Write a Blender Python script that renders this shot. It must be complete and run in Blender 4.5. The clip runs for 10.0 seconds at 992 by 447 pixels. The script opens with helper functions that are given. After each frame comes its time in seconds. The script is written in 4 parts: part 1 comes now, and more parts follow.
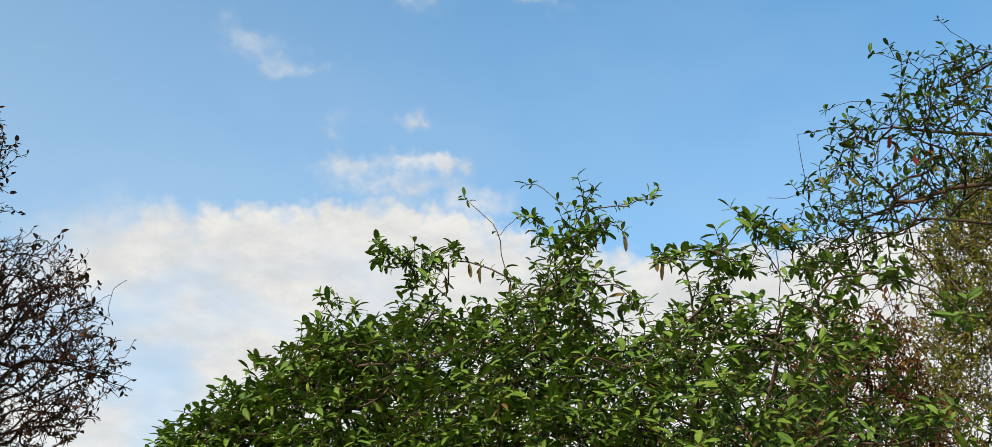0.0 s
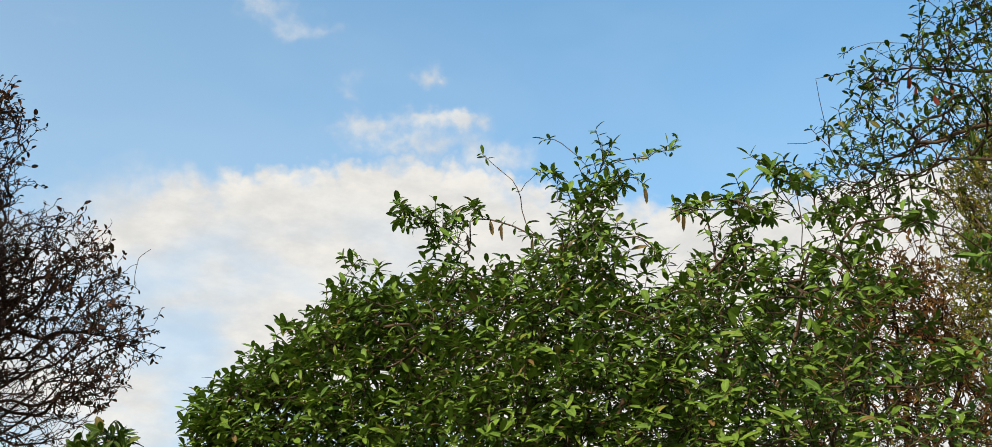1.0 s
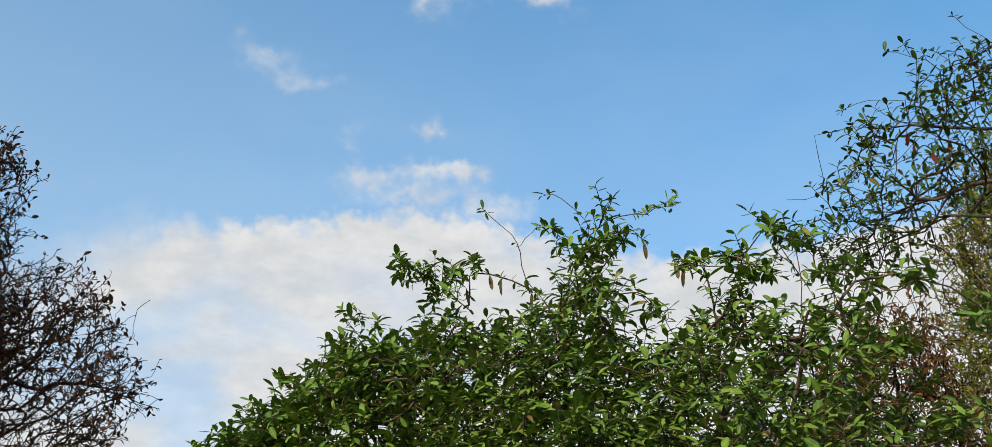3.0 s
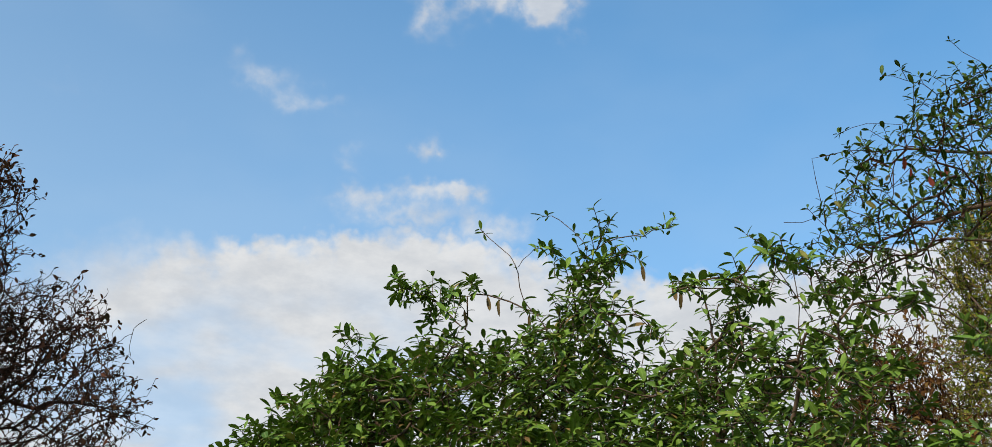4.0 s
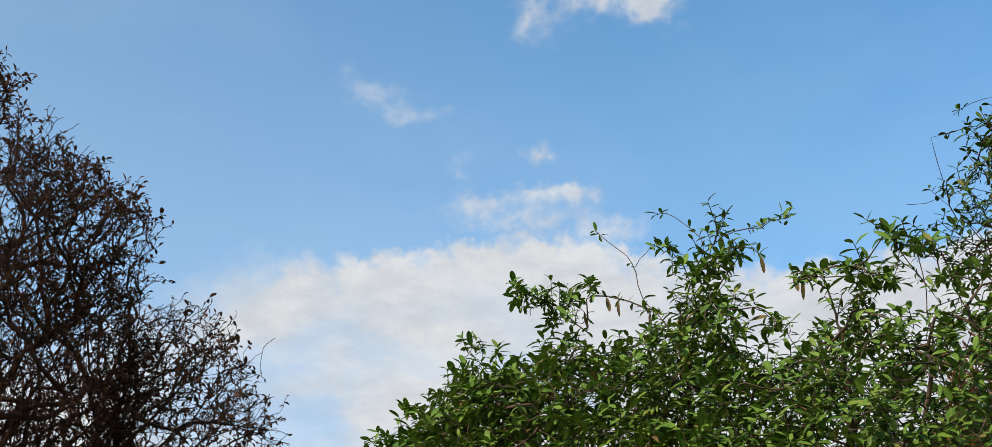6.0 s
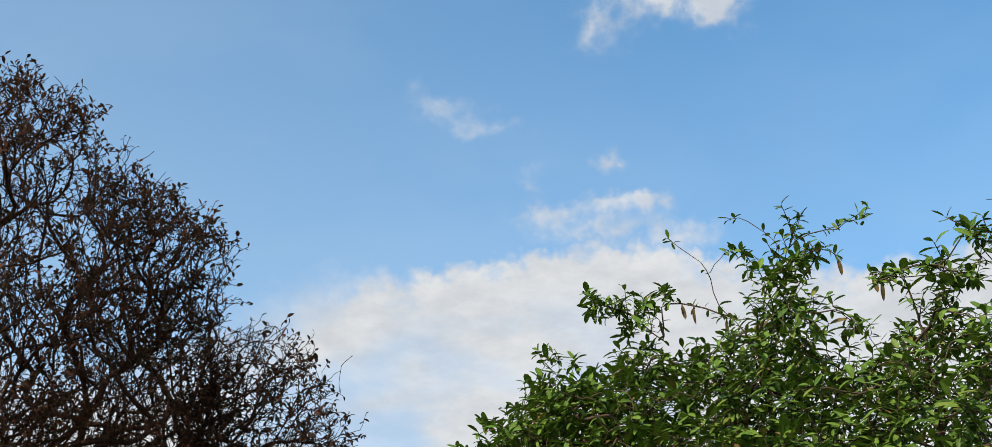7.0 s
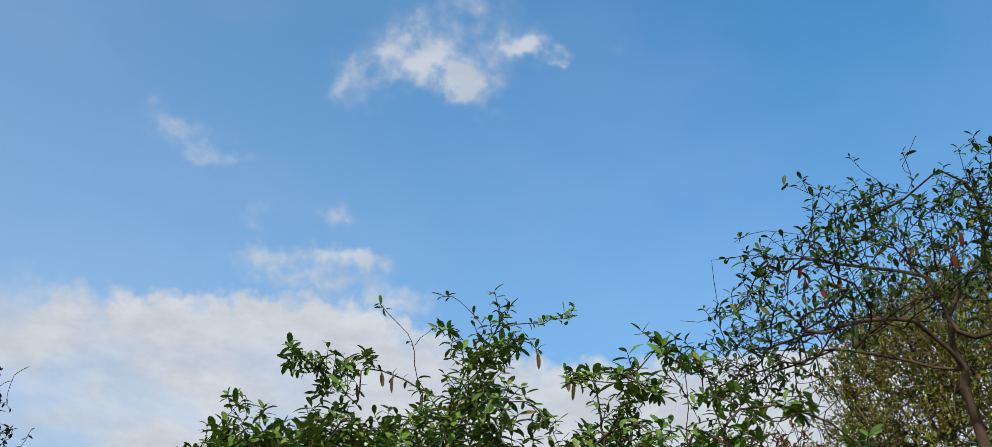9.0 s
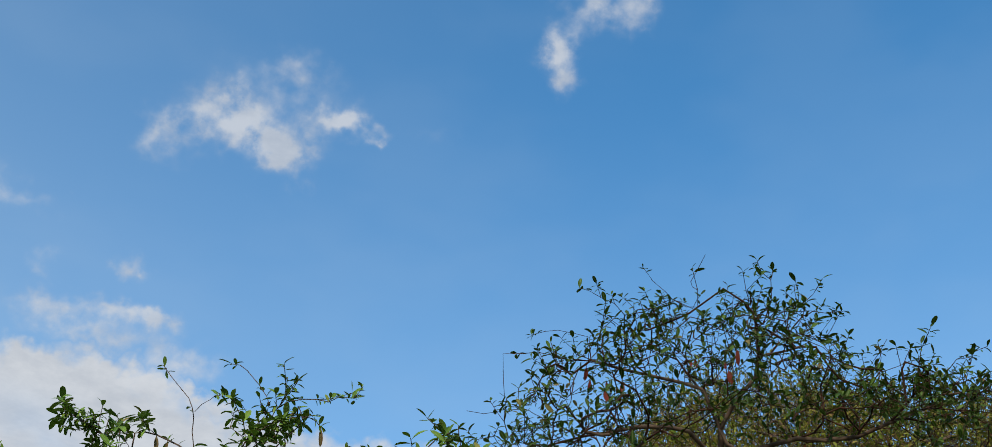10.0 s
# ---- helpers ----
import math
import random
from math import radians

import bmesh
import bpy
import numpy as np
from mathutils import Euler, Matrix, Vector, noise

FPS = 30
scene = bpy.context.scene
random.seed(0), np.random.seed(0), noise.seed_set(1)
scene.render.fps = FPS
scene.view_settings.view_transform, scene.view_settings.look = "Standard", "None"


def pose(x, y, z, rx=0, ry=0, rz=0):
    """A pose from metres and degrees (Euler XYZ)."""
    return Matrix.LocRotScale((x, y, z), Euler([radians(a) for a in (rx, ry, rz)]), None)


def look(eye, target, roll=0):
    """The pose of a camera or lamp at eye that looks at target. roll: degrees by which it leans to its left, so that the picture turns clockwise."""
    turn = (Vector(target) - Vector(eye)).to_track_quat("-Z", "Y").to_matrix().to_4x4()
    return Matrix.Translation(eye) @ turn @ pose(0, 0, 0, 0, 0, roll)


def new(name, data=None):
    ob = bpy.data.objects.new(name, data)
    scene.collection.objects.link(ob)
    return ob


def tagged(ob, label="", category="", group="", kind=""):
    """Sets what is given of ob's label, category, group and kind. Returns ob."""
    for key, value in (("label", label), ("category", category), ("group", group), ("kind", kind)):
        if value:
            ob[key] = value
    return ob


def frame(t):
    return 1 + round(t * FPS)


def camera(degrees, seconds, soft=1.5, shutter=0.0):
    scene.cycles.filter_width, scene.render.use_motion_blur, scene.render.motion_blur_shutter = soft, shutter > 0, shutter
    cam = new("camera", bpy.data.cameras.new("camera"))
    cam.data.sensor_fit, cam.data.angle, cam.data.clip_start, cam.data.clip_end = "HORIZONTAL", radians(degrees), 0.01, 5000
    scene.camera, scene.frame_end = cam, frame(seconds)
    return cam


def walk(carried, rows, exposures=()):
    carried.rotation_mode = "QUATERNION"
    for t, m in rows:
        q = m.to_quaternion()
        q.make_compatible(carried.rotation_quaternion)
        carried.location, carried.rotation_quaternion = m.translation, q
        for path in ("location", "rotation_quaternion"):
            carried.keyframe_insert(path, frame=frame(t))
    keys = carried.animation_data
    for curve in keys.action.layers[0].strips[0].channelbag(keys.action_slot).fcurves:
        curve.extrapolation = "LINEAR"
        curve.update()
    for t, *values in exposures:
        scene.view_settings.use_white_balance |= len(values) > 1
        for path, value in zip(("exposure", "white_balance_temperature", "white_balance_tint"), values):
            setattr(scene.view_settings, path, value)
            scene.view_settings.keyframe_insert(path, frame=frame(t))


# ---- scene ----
# ---- camera ----
cam = camera(44.63, 10.0, soft=0.5)
walk(cam, [
    (0, pose(0.000, -0.004, 1.602, 119.971, -0.816, -0.466)),
    (0.2, pose(0.001, -0.005, 1.603, 119.238, -0.274, 0.026)),
    (0.5, pose(0.001, -0.007, 1.605, 117.926, 0.376, 0.660)),
    (1, pose(0.002, -0.012, 1.610, 117.821, 0.609, 1.450)),
    (1.5, pose(0.003, -0.015, 1.614, 118.304, 0.187, 1.505)),
    (2, pose(0.004, -0.018, 1.619, 118.971, 0.253, 1.563)),
    (2.5, pose(0.004, -0.020, 1.621, 119.551, 0.257, 1.393)),
    (2.7, pose(0.004, -0.020, 1.621, 119.817, 0.337, 1.358)),
    (3.8, pose(-0.002, -0.033, 1.616, 121.211, 0.227, 1.023)),
    (4, pose(-0.002, -0.033, 1.616, 121.248, 0.154, 1.016)),
    (4.5, pose(-0.001, -0.033, 1.615, 121.223, 0.358, 1.399)),
    (5, pose(0.001, -0.045, 1.610, 121.225, 0.923, 4.166)),
    (5.5, pose(0.002, -0.058, 1.606, 121.579, 0.890, 6.152)),
    (5.7, pose(0.002, -0.061, 1.605, 121.496, 0.735, 6.613)),
    (6.8, pose(0.005, -0.063, 1.608, 121.503, 0.147, 10.889)),
    (7, pose(0.006, -0.060, 1.613, 121.988, 0.433, 11.564)),
    (7.3, pose(0.008, -0.056, 1.622, 123.659, 0.201, 11.763)),
    (7.5, pose(0.008, -0.052, 1.628, 124.875, -0.572, 11.430)),
    (8, pose(0.007, -0.045, 1.640, 124.658, -1.943, 8.962)),
    (8.2, pose(0.007, -0.044, 1.641, 124.434, -1.581, 6.966)),
    (8.5, pose(0.007, -0.044, 1.640, 124.036, -1.280, 3.373)),
    (8.8, pose(0.007, -0.049, 1.636, 124.213, -1.322, -1.566)),
    (9, pose(0.007, -0.054, 1.632, 124.864, -1.350, -5.289)),
    (9.2, pose(0.007, -0.061, 1.627, 126.261, -1.185, -8.513)),
    (9.5, pose(0.008, -0.073, 1.620, 127.576, -0.870, -12.539)),
    (9.8, pose(0.008, -0.083, 1.614, 128.970, -0.767, -16.457)),
    (10, pose(0.008, -0.088, 1.611, 128.968, -0.810, -16.474)),
], exposures=[(0.0, 0.24, 7350, 10), (1.0, 0.27, 7600, 10), (2.5, 0.17, 7200, 10), (5.5, 0.09, 6850, 10), (7.0, 0.11, 6900, 10), (7.5, 0.0, 6550, 10), (9.0, -0.06, 6500, 10), (9.5, -0.13, 6500, 10), (10.0, -0.13, 6500, 10)])

# ---- sky, sun ----
SUN_AZ, SUN_EL = -150.0, 30.0          # degrees from +Y towards +X, and above the horizon
sun = new("sun", bpy.data.lights.new("sun", "SUN"))
sun.data.energy, sun.data.angle, sun.data.color = 5.0, radians(2.5), (1.0, 0.87, 0.68)
sa, se = radians(SUN_AZ), radians(SUN_EL)
sun.matrix_world = look((math.sin(sa) * math.cos(se) * 40, math.cos(sa) * math.cos(se) * 40, math.sin(se) * 40), (0, 0, 0))

world = bpy.data.worlds.new("sky")
scene.world = world
world.use_nodes = True
WT = world.node_tree
WT.nodes.clear()


def link_in(tree, socket, value):
    if isinstance(value, bpy.types.NodeSocket):
        tree.links.new(value, socket)
    else:
        socket.default_value = value


def wm(op, a, b=0.0, c=0.0, clamp=False):
    n = WT.nodes.new("ShaderNodeMath")
    n.operation, n.use_clamp = op, clamp
    for s, v in zip(n.inputs, (a, b, c)):
        link_in(WT, s, v)
    return n.outputs[0]


def wstep(v, lo, hi, top=1.0):
    n = WT.nodes.new("ShaderNodeMapRange")
    n.interpolation_type = "SMOOTHSTEP"
    for s, x in zip(n.inputs, (v, lo, hi, 0.0, top)):
        link_in(WT, s, x)
    return n.outputs[0]


def wmix(f, a, b):
    n = WT.nodes.new("ShaderNodeMix")
    n.data_type = "RGBA"
    for s, x in ((n.inputs[0], f), (n.inputs[6], a), (n.inputs[7], b)):
        link_in(WT, s, x)
    return n.outputs[2]


def wnoise(vec, scale, detail=5.0, rough=0.55):
    n = WT.nodes.new("ShaderNodeTexNoise")
    link_in(WT, n.inputs["Vector"], vec)
    n.inputs["Scale"].default_value, n.inputs["Detail"].default_value, n.inputs["Roughness"].default_value = scale, detail, rough
    return n


sky = WT.nodes.new("ShaderNodeTexSky")
sky.sky_type, sky.sun_disc = "NISHITA", False
sky.sun_elevation, sky.sun_rotation = se, sa
sky.air_density, sky.dust_density, sky.ozone_density = 1.0, 0.3, 2.5
coord = WT.nodes.new("ShaderNodeTexCoord").outputs["Generated"]
sep = WT.nodes.new("ShaderNodeSeparateXYZ")
WT.links.new(coord, sep.inputs[0])
azim = wm("MULTIPLY", wm("ARCTAN2", sep.outputs[0], sep.outputs[1]), 57.29578)
elev = wm("MULTIPLY", wm("ARCSINE", sep.outputs[2]), 57.29578)
# ragged edges: the cloud plan is read at slightly displaced directions
warp = WT.nodes.new("ShaderNodeSeparateColor")
WT.links.new(wnoise(coord, 34.0, 8.0, 0.58).outputs["Color"], warp.inputs[0])
waz = wm("MULTIPLY_ADD", wm("SUBTRACT", warp.outputs[0], 0.5), 3.4, azim)
wel = wm("MULTIPLY_ADD", wm("SUBTRACT", warp.outputs[1], 0.5), 2.0, elev)
# rounded billows along the tops
for scale, height in ((60.0, 0.6), (130.0, 0.4)):
    cell = WT.nodes.new("ShaderNodeTexVoronoi")
    cell.feature, cell.inputs["Smoothness"].default_value = "SMOOTH_F1", 0.25
    WT.links.new(coord, cell.inputs["Vector"])
    cell.inputs["Scale"].default_value = scale
    wel = wm("MULTIPLY_ADD", wm("SUBTRACT", cell.outputs["Distance"], 0.45), height, wel)

# the cloud bank: its upper edge (degrees of elevation) along the azimuth
EDGE = [(-60, 24.0), (-34, 24.0), (-24, 27.2), (-19.6, 29.1), (-12.2, 30.2), (-8.5, 30.7), (-5.0, 31.0), (-1.5, 30.8),
        (0.5, 30.1), (2.0, 29.3), (4.5, 29.1), (8.0, 28.7), (15.0, 28.5), (23.0, 28.8), (30, 27.5), (60, 25.0)]
curve = WT.nodes.new("ShaderNodeFloatCurve")
link_in(WT, curve.inputs["Value"], wm("MULTIPLY_ADD", waz, 1 / 120.0, 0.5, clamp=True))
pts = curve.mapping.curves[0].points
while len(pts) > 2:
    pts.remove(pts[-1])
for i, (a, e) in enumerate(EDGE):
    place = ((a + 60) / 120.0, (e - 20) / 20.0)
    if i in (0, len(EDGE) - 1):
        pts[0 if i == 0 else len(pts) - 1].location = place
    else:
        pts.new(*place)
curve.mapping.update()
edge = wm("MULTIPLY_ADD", curve.outputs[0], 20.0, 20.0)
fade = wstep(azim, -15.0, -23.0)              # the left end melts into the haze
under_edge = wm("SUBTRACT", edge, wel)
bank = wstep(under_edge, wm("MULTIPLY_ADD", fade, -1.6, -0.22), wm("MULTIPLY_ADD", fade, 2.6, 0.65))
# small blue gaps between the heaped tops
gaps = wstep(wnoise(coord, 26.0, 5.0, 0.55).outputs[0], 0.50, 0.68)
bank = wm("MULTIPLY", bank, wm("SUBTRACT", 1.0, wm("MULTIPLY", wm("MULTIPLY", gaps, wstep(under_edge, 2.2, 0.2)), 0.55)))
# thinner, bluer veils within the bank, drawn out along the horizon
flat = WT.nodes.new("ShaderNodeMapping")
WT.links.new(coord, flat.inputs[0])
flat.inputs["Scale"].default_value = (1.0, 1.0, 2.2)
flat.inputs["Location"].default_value = (0.35, 0.1, 0.22)
veil = wstep(wnoise(flat.outputs[0], 7.0, 4.0, 0.5).outputs[0], 0.42, 0.66)
lower = wstep(elev, 29.5, 25.0)
bank = wm("MULTIPLY", bank, wm("SUBTRACT", 0.95, wm("MULTIPLY", wm("MULTIPLY", veil, lower), wstep(azim, 10.0, -4.0, 0.50))))

# single clouds: azimuth, elevation, half width, half height, density
PUFFS = [(-4.8, 34.9, 0.8, 0.66, 0.70), (-9.1, 34.3, 0.8, 0.7, 0.50), (-4.2, 32.8, 2.3, 0.5, 0.62), (-2.6, 32.8, 1.3, 0.5, 0.50), (-5.6, 32.9, 1.2, 0.5, 0.35), (-8.4, 32.4, 1.9, 0.65, 0.62),
         (-5.6, 31.5, 3.6, 0.75, 0.80), (-0.9, 30.9, 1.9, 0.7, 0.68)]
WISPS = [(-16.0, 38.2, 1.0, 0.7, 0.21), (-15.3, 37.6, 1.1, 0.6, 0.27), (-14.2, 37.2, 1.1, 0.55, 0.25), (-12.7, 36.5, 0.85, 0.55, 0.36), (-11.4, 36.8, 1.0, 0.45, 0.25), (-10.0, 36.8, 1.0, 0.4, 0.21),
         (-13.4, 37.0, 3.2, 1.1, 0.17), (-24.8, 35.4, 2.4, 0.6, 0.15), (-18.8, 34.8, 1.6, 0.7, 0.12), (-3.6, 39.9, 0.9, 0.6, 0.20)]
TUFTS = [(-5.0, 41.2, 1.4, 1.1, 0.72), (-3.0, 42.0, 1.7, 0.9, 0.45), (-1.2, 43.1, 1.7, 0.9, 0.80), (0.6, 41.9, 2.0, 0.9, 1.15), (3.2, 41.3, 1.3, 1.0, 0.95), (5.6, 43.3, 1.7, 0.65, 0.90), (8.0, 42.9, 1.3, 0.4, 0.62), (1.2, 43.4, 4.6, 1.9, 0.36), (2.8, 45.2, 2.4, 1.0, 0.36),
         (20.0, 47.4, 1.3, 1.2, 0.90), (22.8, 48.9, 1.7, 0.9, 0.72), (25.6, 48.8, 1.4, 0.9, 0.60), (20.2, 45.8, 0.9, 1.0, 0.58), (12.0, 43.2, 1.6, 0.6, 0.18)]
field = 0.0
for a, e, ra, re, dens in PUFFS + WISPS + TUFTS:
    u = wm("MULTIPLY", wm("SUBTRACT", waz, a), 1.0 / ra)
    v = wm("MULTIPLY", wm("SUBTRACT", wel, e), 1.0 / re)
    q = wm("MULTIPLY_ADD", u, u, wm("MULTIPLY", v, v))
    field = wm("MULTIPLY_ADD", wm("EXPONENT", wm("MULTIPLY", q, -1.0)), dens, field)
heap = WT.nodes.new("ShaderNodeTexVoronoi")
heap.feature, heap.inputs["Smoothness"].default_value, heap.inputs["Scale"].default_value = "SMOOTH_F1", 0.6, 75.0
WT.links.new(coord, heap.inputs["Vector"])
grain = wm("MULTIPLY_ADD", wm("SUBTRACT", 0.45, heap.outputs["Distance"]), 0.34, wnoise(coord, 48.0, 7.0, 0.58).outputs[0])
puff = wstep(wm("MULTIPLY", field, wm("MULTIPLY_ADD", grain, 2.6, -0.25)), 0.04, 1.30, 0.78)
cover = wm("MAXIMUM", bank, puff)
shade = wstep(wnoise(flat.outputs[0], 18.0, 8.0, 0.62).outputs[0], 0.32, 0.68)
CLOUD_GREY, CLOUD_WHITE = (3.80, 4.05, 4.42, 1), (4.76, 4.95, 5.20, 1)
tinted = WT.nodes.new("ShaderNodeMix")
tinted.data_type, tinted.blend_type = "RGBA", "MULTIPLY"
tinted.inputs[0].default_value = 1.0
WT.links.new(sky.outputs[0], tinted.inputs[6])
tinted.inputs[7].default_value = (0.66, 1.42, 1.66, 1)
back = WT.nodes.new("ShaderNodeBackground")
# thin haze, denser towards the left and the horizon
haze = wm("MULTIPLY_ADD", wstep(azim, 35.0, -50.0), 0.19, wm("MULTIPLY_ADD", wstep(elev, 46.0, 25.0), 0.19, wm("MULTIPLY", wstep(wnoise(flat.outputs[0], 5.0, 3.0).outputs[0], 0.4, 0.7), 0.05)))
clear = wmix(haze, tinted.outputs[2], (3.95, 4.75, 5.4, 1))
link_in(WT, back.inputs[0], wmix(cover, clear, wmix(shade, CLOUD_GREY, CLOUD_WHITE)))
back.inputs[1].default_value = 0.15
out = WT.nodes.new("ShaderNodeOutputWorld")
WT.links.new(back.outputs[0], out.inputs[0])


# ---- materials ----
def material(name):
    m = bpy.data.materials.new(name)
    m.use_nodes = True
    t = m.node_tree
    t.nodes.clear()
    o = t.nodes.new("ShaderNodeOutputMaterial")
    b = t.nodes.new("ShaderNodeBsdfPrincipled")
    t.links.new(b.outputs[0], o.inputs[0])
    return m, t, b, o


def ramp(t, fac, stops):
    n = t.nodes.new("ShaderNodeValToRGB")
    t.links.new(fac, n.inputs[0])
    while len(n.color_ramp.elements) < len(stops):
        n.color_ramp.elements.new(0.5)
    for e, (p, c) in zip(n.color_ramp.elements, stops):
        e.position, e.color = p, (*c, 1)
    return n.outputs[0]


def leaf_material(name, stops, through_rgb, share, rough=0.5, vein=0.25):
    """Leaves: colour by chance from leaf to leaf, a paler midrib, blotches, light through the blade."""
    m, t, b, o = material(name)
    geo, info = t.nodes.new("ShaderNodeNewGeometry"), t.nodes.new("ShaderNodeObjectInfo")
    add = t.nodes.new("ShaderNodeMath")
    add.operation = "ADD"
    t.links.new(geo.outputs["Random Per Island"], add.inputs[0])
    t.links.new(info.outputs["Random"], add.inputs[1])
    frac = t.nodes.new("ShaderNodeMath")
    frac.operation = "FRACT"
    t.links.new(add.outputs[0], frac.inputs[0])
    colour = ramp(t, frac.outputs[0], stops)
    tex = t.nodes.new("ShaderNodeTexCoord")
    blot = t.nodes.new("ShaderNodeTexNoise")
    blot.inputs["Scale"].default_value, blot.inputs["Detail"].default_value = 45.0, 3.0
    t.links.new(tex.outputs["Object"], blot.inputs["Vector"])
    hsv = t.nodes.new("ShaderNodeHueSaturation")
    val = t.nodes.new("ShaderNodeMapRange")
    t.links.new(blot.outputs[0], val.inputs[0])
    val.inputs[1].default_value, val.inputs[2].default_value, val.inputs[3].default_value, val.inputs[4].default_value = 0.3, 0.7, 0.75, 1.25
    t.links.new(val.outputs[0], hsv.inputs["Value"])
    t.links.new(colour, hsv.inputs["Color"])
    uv = t.nodes.new("ShaderNodeSeparateXYZ")
    t.links.new(tex.outputs["UV"], uv.inputs[0])
    d = t.nodes.new("ShaderNodeMath")
    d.operation = "COMPARE"
    t.links.new(uv.outputs[0], d.inputs[0])
    d.inputs[1].default_value, d.inputs[2].default_value = 0.5, 0.07
    f = t.nodes.new("ShaderNodeMath")
    f.operation = "MULTIPLY"
    t.links.new(d.outputs[0], f.inputs[0])
    f.inputs[1].default_value = vein
    mx = t.nodes.new("ShaderNodeMix")
    mx.data_type = "RGBA"
    t.links.new(f.outputs[0], mx.inputs[0])
    t.links.new(hsv.outputs[0], mx.inputs[6])
    mx.inputs[7].default_value = (0.26, 0.30, 0.12, 1)
    t.links.new(mx.outputs[2], b.inputs["Base Color"])
    b.inputs["Roughness"].default_value = rough
    b.inputs["Specular IOR Level"].default_value = 0.10
    tr = t.nodes.new("ShaderNodeBsdfTranslucent")
    tint = t.nodes.new("ShaderNodeMix")
    tint.data_type = "RGBA"
    tint.inputs[0].default_value = 0.6
    t.links.new(hsv.outputs[0], tint.inputs[6])
    tint.inputs[7].default_value = (*through_rgb, 1)
    t.links.new(tint.outputs[2], tr.inputs[0])
    mix = t.nodes.new("ShaderNodeMixShader")
    mix.inputs[0].default_value = share
    t.links.new(b.outputs[0], mix.inputs[1])
    t.links.new(tr.outputs[0], mix.inputs[2])
    t.links.new(mix.outputs[0], o.inputs[0])
    return m


def bark_material(name, dark, light, scale=22.0):
    m, t, b, o = material(name)
    tex = t.nodes.new("ShaderNodeTexCoord")
    mp = t.nodes.new("ShaderNodeMapping")
    mp.inputs["Scale"].default_value = (1, 1, 0.35)
    t.links.new(tex.outputs["Object"], mp.inputs[0])
    n1, n2 = t.nodes.new("ShaderNodeTexNoise"), t.nodes.new("ShaderNodeTexNoise")
    n1.inputs["Scale"].default_value, n1.inputs["Detail"].default_value = scale, 6.0
    n2.inputs["Scale"].default_value, n2.inputs["Detail"].default_value = 2.3, 2.0
    for n in (n1, n2):
        t.links.new(mp.outputs[0], n.inputs["Vector"])
    s = t.nodes.new("ShaderNodeMath")
    s.operation = "MULTIPLY_ADD"
    t.links.new(n1.outputs[0], s.inputs[0])
    s.inputs[1].default_value = 0.65
    half = t.nodes.new("ShaderNodeMath")
    half.operation = "MULTIPLY"
    t.links.new(n2.outputs[0], half.inputs[0])
    half.inputs[1].default_value = 0.35
    t.links.new(half.outputs[0], s.inputs[2])
    t.links.new(ramp(t, s.outputs[0], [(0.32, dark), (0.68, light)]), b.inputs["Base Color"])
    b.inputs["Roughness"].default_value = 0.9
    b.inputs["Specular IOR Level"].default_value = 0.15
    bump = t.nodes.new("ShaderNodeBump")
    bump.inputs["Strength"].default_value, bump.inputs["Distance"].default_value = 0.6, 0.01
    t.links.new(n1.outputs[0], bump.inputs["Height"])
    t.links.new(bump.outputs[0], b.inputs["Normal"])
    return m


LEAF_GREEN = leaf_material("leaf_green", [(0.0, (0.042, 0.090, 0.014)), (0.35, (0.084, 0.160, 0.024)), (0.80, (0.116, 0.202, 0.031)),
                                          (0.94, (0.135, 0.205, 0.036)), (0.98, (0.17, 0.15, 0.04)), (1.0, (0.14, 0.08, 0.035))], (0.13, 0.23, 0.02), 0.12, 0.45)
LEAF_SMALL = leaf_material("leaf_small_green", [(0.0, (0.016, 0.036, 0.007)), (0.5, (0.030, 0.066, 0.010)), (0.95, (0.056, 0.102, 0.014)),
                                                (1.0, (0.14, 0.10, 0.04))], (0.10, 0.19, 0.012), 0.12)
LEAF_OLIVE = leaf_material("leaf_olive", [(0.0, (0.070, 0.125, 0.015)), (0.5, (0.17, 0.195, 0.025)), (0.82, (0.24, 0.205, 0.040)), (1.0, (0.17, 0.09, 0.04))],
                           (0.20, 0.19, 0.03), 0.25, vein=0.0)
LEAF_DRY = leaf_material("leaf_dry", [(0.0, (0.065, 0.030, 0.010)), (0.5, (0.13, 0.058, 0.018)), (0.8, (0.14, 0.085, 0.022)), (1.0, (0.07, 0.08, 0.015))],
                         (0.20, 0.10, 0.04), 0.25, 0.7, vein=0.0)
LEAF_DARK = leaf_material("leaf_dark_dry", [(0.0, (0.018, 0.015, 0.009)), (0.4, (0.060, 0.026, 0.016)), (0.8, (0.10, 0.042, 0.027)), (1.0, (0.03, 0.03, 0.014))],
                          (0.12, 0.07, 0.03), 0.15, 0.7, vein=0.0)
LEAF_RED = leaf_material("leaf_red", [(0.0, (0.12, 0.022, 0.016)), (1.0, (0.17, 0.045, 0.028))], (0.28, 0.05, 0.03), 0.3, vein=0.0)
LEAF_BROWN = leaf_material("leaf_brown", [(0.0, (0.10, 0.07, 0.03)), (1.0, (0.17, 0.11, 0.05))], (0.25, 0.16, 0.06), 0.3)
BARK_BROWN = bark_material("bark_brown", (0.035, 0.024, 0.018), (0.125, 0.088, 0.062))
BARK_DARK = bark_material("bark_dark", (0.015, 0.008, 0.005), (0.060, 0.027, 0.015))

